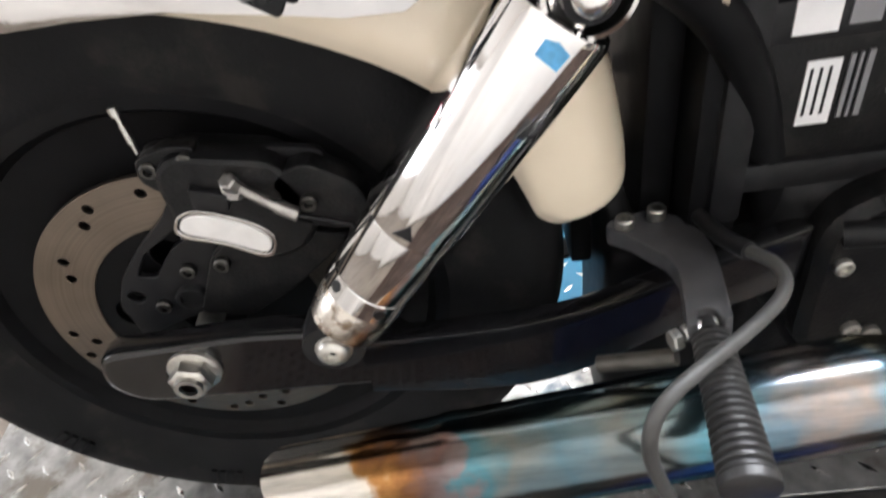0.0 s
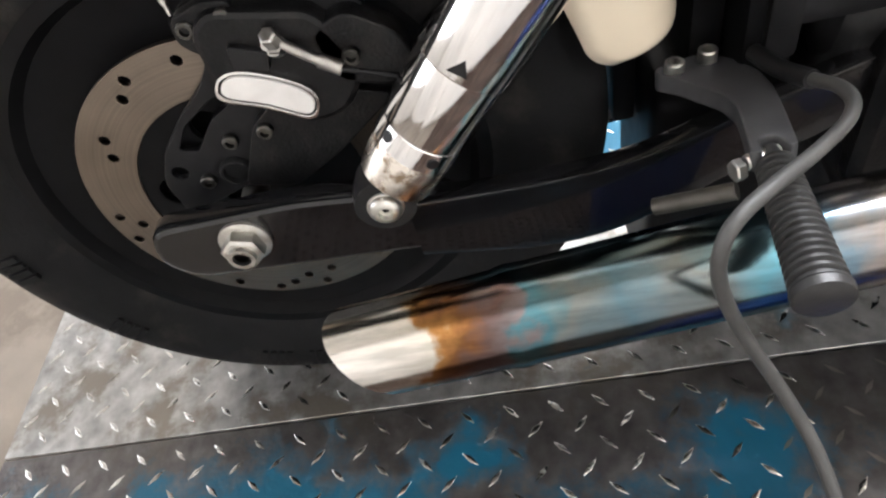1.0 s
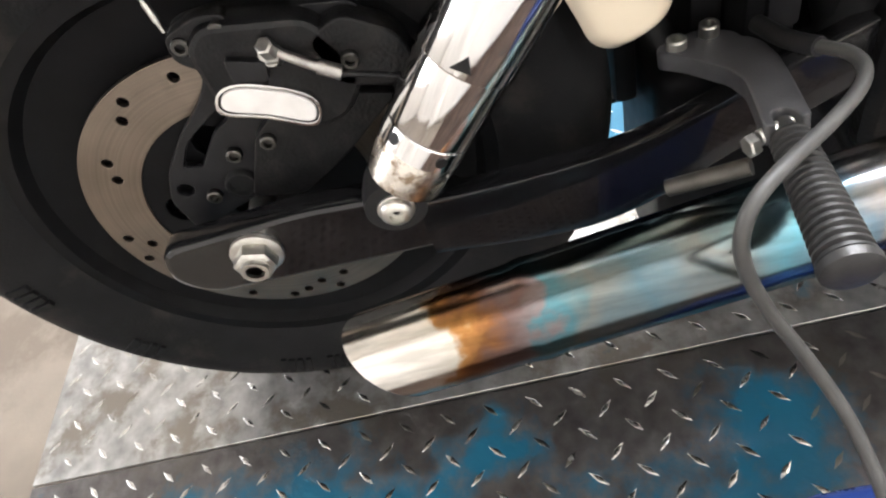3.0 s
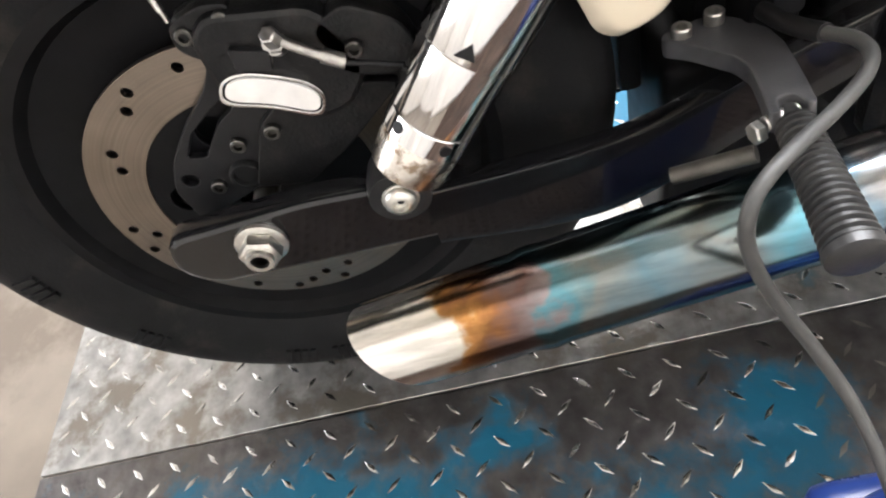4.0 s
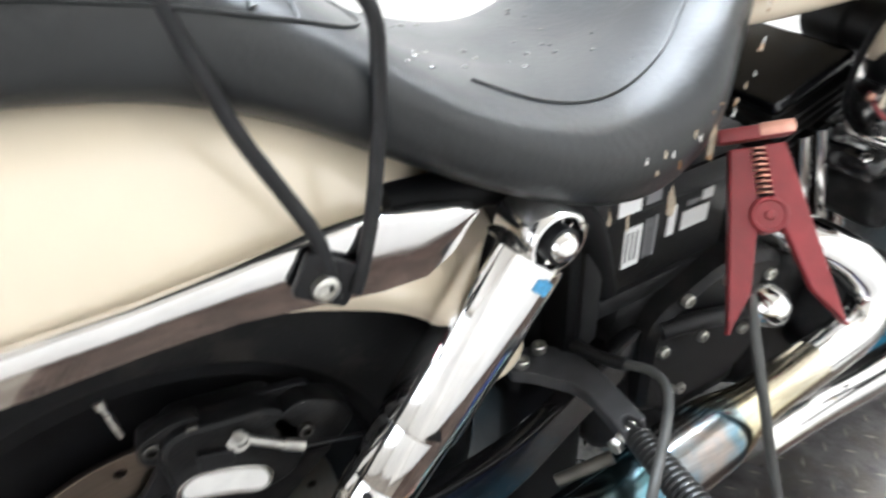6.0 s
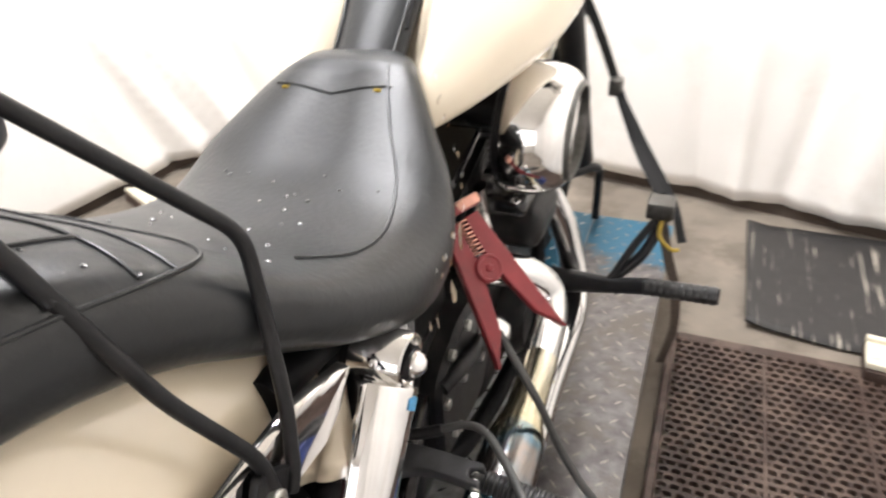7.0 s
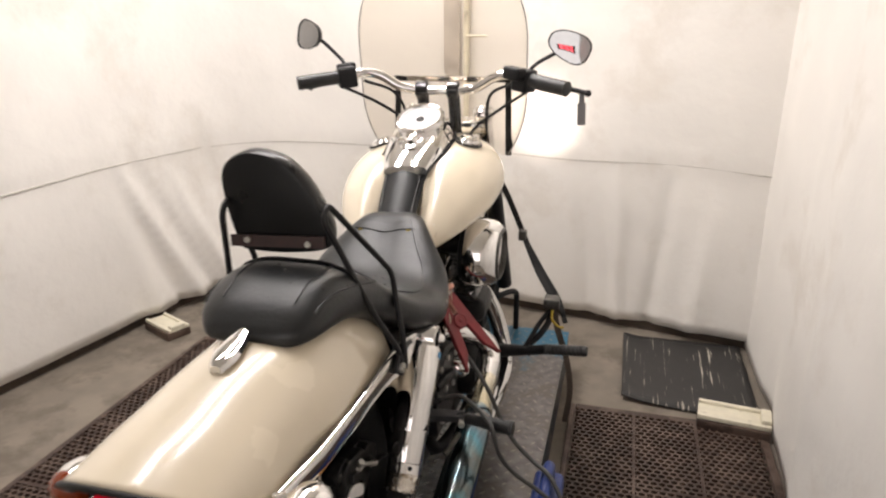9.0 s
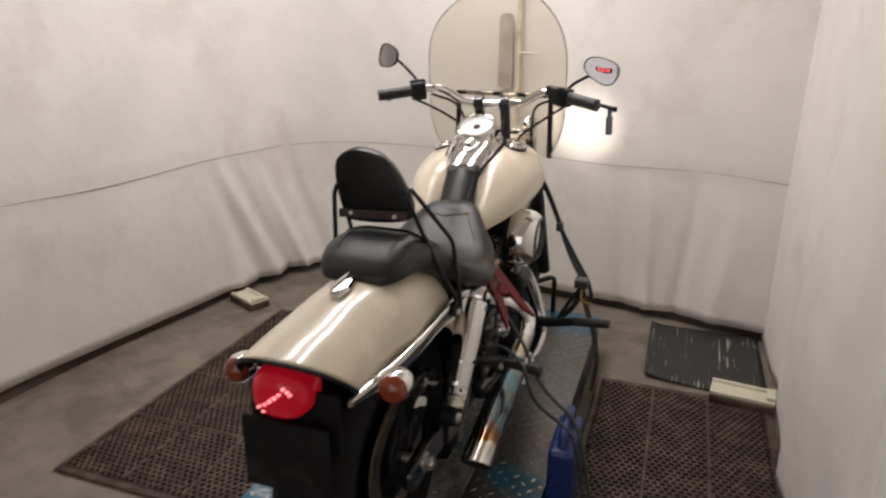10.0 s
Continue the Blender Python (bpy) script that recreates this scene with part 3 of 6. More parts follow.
def wheel(name, c, r, w, rim_r, parent, spokes=9):
    c = Vector(c)
    bm = B()
    rim = [(-w * 0.36, rim_r + 0.012), (-w * 0.4, rim_r + 0.012), (-w * 0.4, rim_r - 0.004), (-w * 0.3, rim_r - 0.014), (-w * 0.1, rim_r - 0.03), (w * 0.1, rim_r - 0.03), (w * 0.3, rim_r - 0.014), (w * 0.4, rim_r - 0.004), (w * 0.4, rim_r + 0.012), (w * 0.36, rim_r + 0.012), (0, rim_r - 0.006)]
    lathe(bm, rim + rim[:1], c, (1, 0, 0), 64, cap=False)
    spokes_made = []
    for i in range(spokes):
        a = 2 * math.pi * i / spokes
        d, t = Vector((0, math.cos(a), math.sin(a))), Vector((0, -math.sin(a), math.cos(a)))
        spokes_made.append(loft(B(), [[c + d * q + t * s * wd + Vector((x, 0, 0)) for x, s in ((-0.014, -1), (0.014, -1), (0.014, 1), (-0.014, 1))] for q, wd in ((0.046, 0.012), (0.1, 0.014), (rim_r - 0.024, 0.026))]))
    wh = part(name, bm, BLACK_WHEEL, parent, "black cast wheel")
    bm = B()
    lathe(bm, [(-0.05, 0.03), (-0.05, 0.045), (-0.03, 0.05), (0.03, 0.05), (0.05, 0.045), (0.05, 0.03)], c, (1, 0, 0), 24)
    part("hub", bm, BLACK_SATIN, wh)
    if not spokes:
        for e in (1, -1):
            bm = B()
            lathe(bm, [(e * 0.036, 0.042), (e * 0.038, 0.1), (e * 0.044, rim_r - 0.03), (e * 0.05, rim_r - 0.008), (e * 0.046, rim_r - 0.008), (e * 0.04, rim_r - 0.03), (e * 0.032, 0.1), (e * 0.03, 0.042)], c, (1, 0, 0), 64, cap=False)
            part("wheel_web", bm, BLACK_WHEEL, wh, "solid black wheel disc")
    for sb in spokes_made:
        part("spoke", sb, BLACK_WHEEL, wh)
    bm = B()
    h = w / 2
    prof = [(-h * 0.72, rim_r), (-h * 0.82, rim_r + 0.01), (-h * 0.87, rim_r + 0.022), (-h * 0.93, rim_r + 0.036), (-h * 0.975, rim_r + 0.05), (-h, r - 0.05), (-h * 0.995, r - 0.042), (-h * 0.95, r - 0.03), (-h * 0.93, r - 0.028), (-h * 0.8, r - 0.014), (-h * 0.5, r - 0.003), (0, r)]
    prof = prof + [(-a, b) for a, b in prof[-2::-1]]
    prof = [(a, b) for a, b in prof]
    lathe(bm, prof, c, (1, 0, 0), 96, cap=False)
    part("tyre", bm, RUBBER, wh, "black rubber tyre with moulded sidewall")
    return wh


rear = wheel("rear_wheel", AX, 0.314, 0.15, 0.2, bike, 0)
# raised bars of moulded lettering on the sidewall
for a0 in (186.5, 214, 250, 262):
    bm = B()
    for k in range(4):
        a = radians(a0 + k * 2.1)
        p = AX + Vector((0.0745, 0.262 * math.cos(a), 0.262 * math.sin(a)))
        d = Vector((0, math.cos(a), math.sin(a)))
        ribbon(bm, [p - d * 0.012, p + d * 0.012], 0.006, 0.006 if a0 < 190 else 0.0032, (0, -d.z, d.y))
    part("moulded_mark", bm, RUBBER, rear)
front = wheel("front_wheel", (CX, 1.43, 0.32), 0.32, 0.1, 0.235, bike)

# brake disc with drilled holes
ROTOR_X = 0.079
holes = []
for deg, rr in ((93.5, 0.131), (113.7, 0.134), (120.7, 0.1255), (143, 0.124), (151, 0.1165), (183.4, 0.134), (190, 0.12), (196, 0.137), (204, 0.13), (240.6, 0.1365), (257.8, 0.139), (264.4, 0.133), (271.8, 0.125), (278, 0.139), (283.6, 0.1235), (307, 0.135), (330, 0.128), (345, 0.135), (8, 0.124), (30, 0.134), (52, 0.128), (70, 0.136)):
    holes.append(ring2(0.0045, 12, (rr * math.cos(radians(deg)), rr * math.sin(radians(deg)))))
plate("brake_disc", [ring2(0.146, 80), ring2(0.098, 60)] + holes, side_plane(ROTOR_X) @ Matrix.Translation((AX.y, AX.z, 0)), 0.006, STEEL, rear, "drilled brake disc with light rust", 0.0006)
spider = [ring2(0.101, 60), ring2(0.03, 30)] + [ring2(0.015, 18, (0.07 * math.cos(k * 1.2566 + 0.5), 0.07 * math.sin(k * 1.2566 + 0.5))) for k in range(5)]
plate("disc_carrier", spider, side_plane(ROTOR_X - 0.002) @ Matrix.Translation((AX.y, AX.z, 0)), 0.007, BLACK_WHEEL, rear, "black disc carrier", 0.0008)

bm = B()
lathe(bm, [(0, 0.02), (0.0, 0.15), (0.004, 0.158), (0.03, 0.158), (0.034, 0.15), (0.034, 0.02)], (CX - 0.1, AX.y, AX.z), (1, 0, 0), 48)
part("belt_pulley", bm, BLACK_SATIN, rear, "black drive belt pulley")
bm = B()
for z in (0.159, -0.159):
    ribbon(bm, [(CX - 0.083, AX.y, AX.z + z), (CX - 0.083, 0.6, AX.z + z * 0.45)], 0.028, 0.005, (1, 0, 0))
part("drive_belt", bm, RUBBER, bike, "black toothed drive belt")
bm = B()
box(bm, (-0.22, 0.5, 0.14), (-0.11, 1.05, 0.38), 0.05, seg=4)
part("primary_case", bm, BLACK_CASE, bike, "black primary chain case")
bm = B()
box(bm, (-0.07, 0.356, 0.05), (0.08, 0.47, 0.322), 0.025, seg=4)
part("oil_tank", bm, BLACK_WHEEL, bike, "black oil tank behind the gearbox")
# black plates added to keep the gaps ahead of the rear wheel dark
for nm, lo_, hi_ in (("frame_plate", (-0.09, 0.412, 0.324), (0.094, 0.45, 0.6)), ("inner_guard", (-0.09, 0.384, 0.33), (0.06, 0.41, 0.62)), ("splash_guard", (-0.075, 0.333, 0.262), (0.02, 0.354, 0.46))):
    bm = B()
    box(bm, lo_, hi_, 0.006)
    part(nm, bm, BLACK_WHEEL, bike)
# swingarm: rear plate, arm, right and left
for s in (1, -1):
    x = CX + s * 0.122
    plate("swingarm_end", [rounded([(-0.062, 0.338), (0.06, 0.344), (0.125, 0.338), (0.19, 0.325), (0.19, 0.268), (0.06, 0.272), (-0.045, 0.276), (-0.07, 0.3)], 0.02)], side_plane(x - s * 0.004), 0.024, BLACK_GLOSS, bike, "gloss black swingarm end plate", 0.005)
    bm = B()
    P = spline([(x - s * 0.002, 0.15, 0.3), (x - s * 0.004, 0.25, 0.297), (x - s * 0.01, 0.33, 0.3), (x - s * 0.025, 0.42, 0.318), (x - s * 0.04, 0.5, 0.33)], 8)
    rings = []
    for i, p in enumerate(P):
        deep = 0.017 * math.exp(-((p.y - 0.27) / 0.1) ** 2)
        rings.append([p + Vector((s * 0.007 + a * 0.01, 0, b * 0.028 - (deep if b < 0 else 0))) for a, b in rounded([(-1, -1), (1, -1), (1, 1), (-1, 1)], 0.2, 3)])
    loft(bm, rings)
    part("swingarm", bm, BLACK_GLOSS, bike, "gloss black swingarm tube")
    bm = B()
    ax = Vector((x + s * 0.008, AX.y, AX.z))
    lathe(bm, [(0, 0.0215), (0.0035, 0.0215), (0.005, 0.018)], ax, (s, 0, 0), 32)
    lathe(bm, [(0.005, 0.0165), (0.006, 0.0175), (0.016, 0.0172), (0.018, 0.0145)], ax, (s, 0, 0), 6, a0=0.3)
    lathe(bm, [(0.018, 0.0115), (0.022, 0.011), (0.022, 0.0075), (0.012, 0.007)], ax, (s, 0, 0), 20)
    part("axle_nut", bm, ZINC, bike, "zinc axle nut with washer")
bm = B()
cyl(bm, (-0.11, AX.y, AX.z), (0.14, AX.y, AX.z), 0.011)
part("axle", bm, ZINC, bike)

# shock absorbers
for s in (1, -1):
    lo, hi = Vector((CX + s * 0.146, 0.14, 0.355)), Vector((CX + s * 0.146, 0.321, 0.588))
    d = (hi - lo).normalized()
    L = (hi - lo).length
    bm = B()
    lathe(bm, [(0.018, 0.023), (0.02, 0.0278), (0.05, 0.0292), (0.0525, 0.028)], lo, d, 40)
    sh = part("shock_absorber", bm, CHROME_WORN, bike, "tarnished chrome shock absorber foot")
    bm = B()
    lathe(bm, [(0.049, 0.028), (0.0505, 0.0301), (0.0665, 0.0301), (0.0675, 0.0292)], lo, d, 48)
    part("adjuster_ring", bm, CHROME, sh, "chrome adjuster ring")
    bm = B()
    lathe(bm, [(0.0665, 0.0285), (0.068, 0.0305), (0.0695, 0.031), (0.13, 0.031)], lo, d, 48)
    part("lower_cover", bm, CHROME, sh, "chrome lower shock cover")
    bm = B()
    lathe(bm, [(0.122, 0.0311), (0.122, 0.0326), (0.1232, 0.033), (L - 0.022, 0.033), (L - 0.018, 0.0315), (L - 0.017, 0.022), (L - 0.012, 0.018)], lo, d, 48)
    part("upper_cover", bm, CHROME, sh, "chrome upper shock cover")
    ex = Vector((s, 0, 0))
    e2 = (ex - d * ex.dot(d)).normalized()
    e3 = d.cross(e2)
    for ang in (0.25, -0.95):
        n_ = e2 * math.cos(ang) + e3 * math.sin(ang)
        q = lo + d * 0.0595 + n_ * 0.0292
        bm = B()
        cyl(bm, q, q + n_ * 0.0016, 0.0042, seg=14)
        part("pin_hole", bm, BLACK_SATIN, sh, "dark spanner hole")
    bm = B()
    lathe(bm, [(-0.016, 0.017), (-0.016, 0.0225), (0.0, 0.024), (0.016, 0.0225), (0.016, 0.017)], lo, (1, 0, 0), 28)
    part("lower_eye", bm, BLACK_SATIN, sh)
    bm = B()
    lathe(bm, [(0.016, 0.0135), (0.0175, 0.0135), (0.018, 0.0122), (0.021, 0.0118), (0.0235, 0.0095), (0.0245, 0.0068), (0.0245, 0.0055), (0.02, 0.0053)], lo, (s, 0, 0), 28)
    lb = part("lower_bolt", bm, ZINC, sh, "zinc button-head bolt")
    bm = B()
    lathe(bm, [(0.0195, 0.0054), (0.0205, 0.0001)], lo, (s, 0, 0), 6)
    part("socket", bm, BLACK_SATIN, lb)
    # a dark triangle at the cover's edge and a blue patch near the top
    for nm, h0, ang0, r0, mat_, outline, lab in (("chip", 0.126, -0.35, 0.0332, BLACK_SATIN, ((-0.006, 0.0), (0.007, 0.002), (0.001, 0.011)), "small dark triangle on the chrome"), ("sticker", 0.264, -0.05, 0.0332, BLUE_PATCH, ((-0.007, -0.004), (0.007, -0.006), (0.008, 0.004), (0.0, 0.007), (-0.007, 0.005)), "small blue patch on the chrome")):
        bm = B()
        rows_ = []
        for lift_ in (0.0, 0.0007):
            row_ = []
            for du, dh in outline:
                aa = ang0 + du / r0
                row_.append(lo + d * (h0 + dh) + (e2 * math.cos(aa) + e3 * math.sin(aa) * s) * (r0 + lift_))
            rows_.append(row_)
        loft(bm, rows_)
        part(nm, bm, mat_, sh, lab)
    bm = B()
    lathe(bm, [(-0.02, 0.016), (-0.02, 0.025), (0.021, 0.025), (0.024, 0.0235), (0.0245, 0.021), (0.022, 0.0195), (0.006, 0.0185), (0.004, 0.012), (-0.02, 0.011)], hi, (s, 0, 0), 36, cap=False)
    part("upper_eye", bm, CHROME, sh, "chrome shock top eye")
    bm = B()
    lathe(bm, [(-0.02, 0.0165), (0.0055, 0.0165), (0.0075, 0.0155), (0.0075, 0.012)], hi, (s, 0, 0), 24)
    part("upper_bush", bm, RUBBER, sh)
    bm = B()
    lathe(bm, [(0.004, 0.014), (0.008, 0.014), (0.009, 0.0118), (0.026, 0.0118), (0.033, 0.0095), (0.037, 0.005), (0.038, 0.0005)], hi, (s, 0, 0), 24)
    part("upper_nut", bm, CHROME, sh, "chrome acorn nut")

# silencer and exhaust pipes
m0, m1 = Vector((0.233, 0.108, 0.262)), Vector((0.222, 0.5, 0.307))
d = (m1 - m0).normalized()
u, v = frame_along(d)
bm = B()
seg = 48
cut = []
for i in range(seg):
    a = 2 * math.pi * i / seg
    off = u * math.cos(a) + v * math.sin(a)
    cut.append((off, -0.027 * off.z / 1.0))
rings = []
for back, r in ((0.02, 0.034), (0.0, 0.0345), (0.0, 0.037)):
    rings.append([m0 + o * r + d * (back + sl * r / 0.037 * 1.0) for o, sl in cut])
for h, r in ((0.04, 0.0372), (0.085, 0.0374), (0.1, 0.0374), (0.106, 0.0386), (0.112, 0.0392), (0.118, 0.0386), (0.124, 0.038), (0.3, 0.038), (0.39, 0.0378), (0.41, 0.034), (0.435, 0.0275), (0.455, 0.0245), (0.54, 0.0235)):
    rings.append([m0 + o * r + d * h for o, sl in cut])
loft(bm, rings, cap=False)
silencer = part("silencer", bm, HEAT, bike, "heat-tinted chrome slash-cut silencer")
bm = B()
lathe(bm, [(0.025, 0.0335), (0.35, 0.033)], m0, d, 32, cap=True)
part("baffle", bm, BLACK_SATIN, silencer)
bm = B()
tube(bm, spline([(0.217, 0.6, 0.312), (0.212, 0.68, 0.31), (0.207, 0.742, 0.318), (0.197, 0.768, 0.345), (0.176, 0.757, 0.376), (0.145, 0.735, 0.396), (0.09, 0.71, 0.402)], 10), 0.0255, 24)
part("exhaust_pipe", bm, CHROME, bike, "chrome rear exhaust pipe with a tight bend")
bm = B()
tube(bm, spline([(0.222, 0.575, 0.235), (0.218, 0.68, 0.222), (0.215, 0.82, 0.2), (0.21, 0.93, 0.2), (0.192, 0.985, 0.26), (0.166, 0.97, 0.36), (0.132, 0.93, 0.44), (0.08, 0.9, 0.46)], 10), 0.0245, 24)
part("exhaust_pipe", bm, CHROME, bike, "chrome front exhaust pipe and heat shield")
# rear fender
FC = Vector((0, 0.03, 0.33))


def fender(name, table, parent, centre, mat, x0):
    bm = B()
    P = spline([(a, b, c) for a, b, c, w in table], 6)
    W = spline([(a, w, 0) for a, b, c, w in table], 6)
    rings = []
    for p, q in zip(P, W):
        ang = radians(p.x)
        dr = Vector((0, math.cos(ang), math.sin(ang)))
        ring = []
        for i in range(29):
            a = math.pi * (i / 28 - 0.5)
            sx = math.copysign(abs(math.sin(a)) ** 0.82, a)
            rr = p.z + (p.y - p.z) * abs(math.cos(a)) ** 0.8
            ring.append(centre + dr * rr + Vector((x0 - 0.025 * max(0.0, (p.x - 100) / 32) * (x0 > 0.02) + sx * q.y, 0, 0)))
        rings.append(ring)
    loft(bm, rings, cap=False, closed=False)
    ob = part(name, bm, mat, parent, "", 60)
    me = ob.data
    if sum(p.normal.dot(p.center - centre - Vector((x0, 0, 0))) for p in me.polygons) < 0:
        me.flip_normals()
    me.materials.append(RUBBER)
    so = ob.modifiers.new("thickness", "SOLIDIFY")
    so.thickness, so.offset, so.material_offset = 0.0035, -1, 1
    return ob


fen = fender("rear_fender", [(132, 0.478, 0.375, 0.119), (126, 0.458, 0.34, 0.12), (115, 0.43, 0.312, 0.116), (100, 0.416, 0.284, 0.117), (80, 0.408, 0.272, 0.115), (60, 0.4, 0.274, 0.112), (40, 0.385, 0.282, 0.105), (22, 0.362, 0.277, 0.1), (16, 0.356, 0.279, 0.098), (12.5, 0.352, 0.296, 0.09), (10.3, 0.35, 0.32, 0.06)], bike, FC, CREAM, 0.025)
tagged(fen, "glossy cream painted rear fender")
# fender struts
for s in (1, -1):
    bm = B()
    x = 0.025 + s * 0.124
    rings = []
    for y, zt, zb, xo in ((-0.262, 0.62, 0.606, -0.03), (-0.2, 0.628, 0.6, -0.018), (-0.1, 0.631, 0.597, -0.002), (0.0, 0.632, 0.597, 0.002), (0.06, 0.632, 0.598, 0.003), (0.11, 0.635, 0.596, 0.004), (0.16, 0.639, 0.588, 0.005), (0.2, 0.64, 0.581, 0.006), (0.232, 0.635, 0.58, 0.007), (0.252, 0.63, 0.592, 0.008), (0.266, 0.626, 0.608, 0.008), (0.272, 0.622, 0.615, 0.007)):
        tilt = 0.0018 * max(0.25, min(1.0, (0.2 - y) / 0.1)) / (zt - zb)
        rings.append([Vector((x + s * (xo + t - tilt * (zt - z)), y, z)) for t, z in ((-0.005, zb), (0.0, zb + 0.0005), (0.003, zb + 0.002), (0.0044, zb + (zt - zb) * 0.3), (0.005, zb + (zt - zb) * 0.6), (0.0048, zb + (zt - zb) * 0.85), (0.0038, zt - 0.002), (0.001, zt - 0.0004), (-0.005, zt))])
    loft(bm, rings)
    part("fender_strut", bm, CHROME, bike, "polished chrome fender strut")
    bm = B()
    cyl(bm, (x - s * 0.02, 0.318, 0.588), (x + s * 0.04, 0.321, 0.588), 0.014)
    part("shock_stud", bm, BLACK_SATIN, bike)

# sissy bar with its bracket plates and backrest pad
for s in (1, -1):
    x = 0.02 + s * 0.132
    plate("sissy_bracket", [rounded([(0.155, 0.638), (0.187, 0.615), (0.171, 0.59), (0.14, 0.612)], 0.004)], side_plane(x + s * 0.012), 0.006, BLACK_SATIN, bike, "black steel sissy bar bracket", 0.001)
    bolt("bracket_bolt", (x + s * 0.015, 0.16, 0.612), (s, 0, 0), 0.0085, 0.006, ZINC, bike)
    bm = B()
    path = ((0.147, 0.165, 0.6), (0.143, 0.164, 0.642), (0.117, 0.138, 0.705), (0.056, 0.096, 0.878), (0.054, 0.118, 0.896), (0.112, 0.228, 0.753), (0.122, 0.219, 0.7), (0.138, 0.201, 0.648), (0.147, 0.184, 0.612), (0.147, 0.178, 0.6))
    tube(bm, bent([(0.02 + s * a - (0.2 * (c - 0.6) if s < 0 else 0), b, c) for a, b, c in path], 0.016), 0.0049, 12)
    part("sissy_bar", bm, BLACK_SATIN, bike, "bent black steel sissy bar rod")
bm = B()
ribbon(bm, [(-0.09, 0.112, 0.829), (0.068, 0.112, 0.837)], 0.018, 0.006, (0, 0.1, 1))
part("backrest_bar", bm, BROWN_EDGE, bike, "red-brown rusty backrest cross bar")
for x in (-0.06, 0.042):
    bolt("bar_screw", (x, 0.109, 0.833), (0, -1, 0.1), 0.005, 0.004, ZINC, bike)
bm = B()
pad = spline([(x, z, 0) for x, z in ((-0.081, 0.817), (-0.096, 0.87), (-0.102, 0.928), (-0.089, 0.955), (-0.055, 0.97), (-0.013, 0.965), (0.019, 0.946), (0.044, 0.917), (0.069, 0.873), (0.076, 0.844), (0.065, 0.822), (-0.002, 0.811), (-0.066, 0.811), (-0.081, 0.817))], 5)[:-1]
rings = []
for y, k, dx in ((0.117, 0.9, -0.002), (0.118, 0.96, -0.001), (0.123, 0.99, 0.0), (0.135, 1.0, 0.0), (0.15, 0.99, -0.003), (0.164, 0.94, -0.006), (0.175, 0.82, -0.01), (0.18, 0.55, -0.013)):
    rings.append([Vector((-0.012 + (q.x + 0.012) * k + dx, y, 0.88 + (q.y - 0.88) * k)) for q in pad])
loft(bm, rings)
part("backrest_pad", bm, VINYL_SHADED, bike, "padded black vinyl backrest, darkened for its unlit back")

# seat
SEAT = [(-0.04, 0.045, 0.754, 0.736), (-0.03, 0.072, 0.766, 0.73), (0.0, 0.092, 0.788, 0.728), (0.05, 0.1, 0.806, 0.722), (0.11, 0.105, 0.803, 0.708), (0.17, 0.112, 0.779, 0.682), (0.23, 0.126, 0.738, 0.645), (0.29, 0.15, 0.698, 0.612), (0.36, 0.166, 0.672, 0.58), (0.42, 0.166, 0.665, 0.562), (0.47, 0.163, 0.672, 0.572), (0.51, 0.15, 0.69, 0.592), (0.55, 0.126, 0.71, 0.615), (0.585, 0.104, 0.726, 0.642), (0.612, 0.086, 0.734, 0.67), (0.635, 0.072, 0.735, 0.69), (0.65, 0.052, 0.728, 0.7), (0.656, 0.03, 0.72, 0.705)]
P = spline([(a, b, 0) for a, b, c, d_ in SEAT], 5)
Z = spline([(a, c, d_) for a, b, c, d_ in SEAT], 5)
bm = B()
rings = []
for p, q in zip(P, Z):
    ring = []
    for i in range(40):
        a = 2 * math.pi * i / 40
        c_, s_ = math.cos(a), math.sin(a)
        zz = math.copysign(abs(s_) ** (0.55 if s_ < 0 else 0.7), s_)
        xx = math.copysign(abs(c_) ** 0.75, c_)
        mid = q.z + (q.y - q.z) * 0.42
        z = mid + (zz * (q.y - mid) if zz > 0 else zz * (mid - q.z))
        if zz > 0:
            z -= 0.012 * (1 - abs(xx)) ** 2 * (1 if 0.25 < p.x < 0.6 else 0.2)
        side = 1.0
        if xx < 0:
            side += 0.14 * math.exp(-((p.x - 0.2) / 0.07) ** 2) - 0.1 * math.exp(-((p.x - 0.42) / 0.09) ** 2)
        ring.append(Vector((0.015 + xx * p.y * side, p.x, z)))
    rings.append(ring)
loft(bm, rings)
seat = part("seat", bm, LEATHER, bike, "black leather two-up seat with stitching", 70)


def seat_point(x, y, lift=0.002):
    """The top of the seat above (x, y)."""
    for k in range(len(P) - 1):
        if P[k].x <= y <= P[k + 1].x:
            t = (y - P[k].x) / max(1e-6, P[k + 1].x - P[k].x)
            w, zt, zb = P[k].y + t * (P[k + 1].y - P[k].y), Z[k].y + t * (Z[k + 1].y - Z[k].y), Z[k].z + t * (Z[k + 1].z - Z[k].z)
            xx = min(0.995, abs(x) / w)
            c_ = xx ** (1 / 0.75)
            s_ = math.sqrt(max(0, 1 - c_ * c_)) ** 0.7
            mid = zb + (zt - zb) * 0.42
            return Vector((0.015 + x, y, mid + s_ * (zt - mid) + lift - 0.012 * (1 - xx) ** 2 * (1 if 0.25 < y < 0.6 else 0.2)))
    return Vector((0.015 + x, y, 0.7))


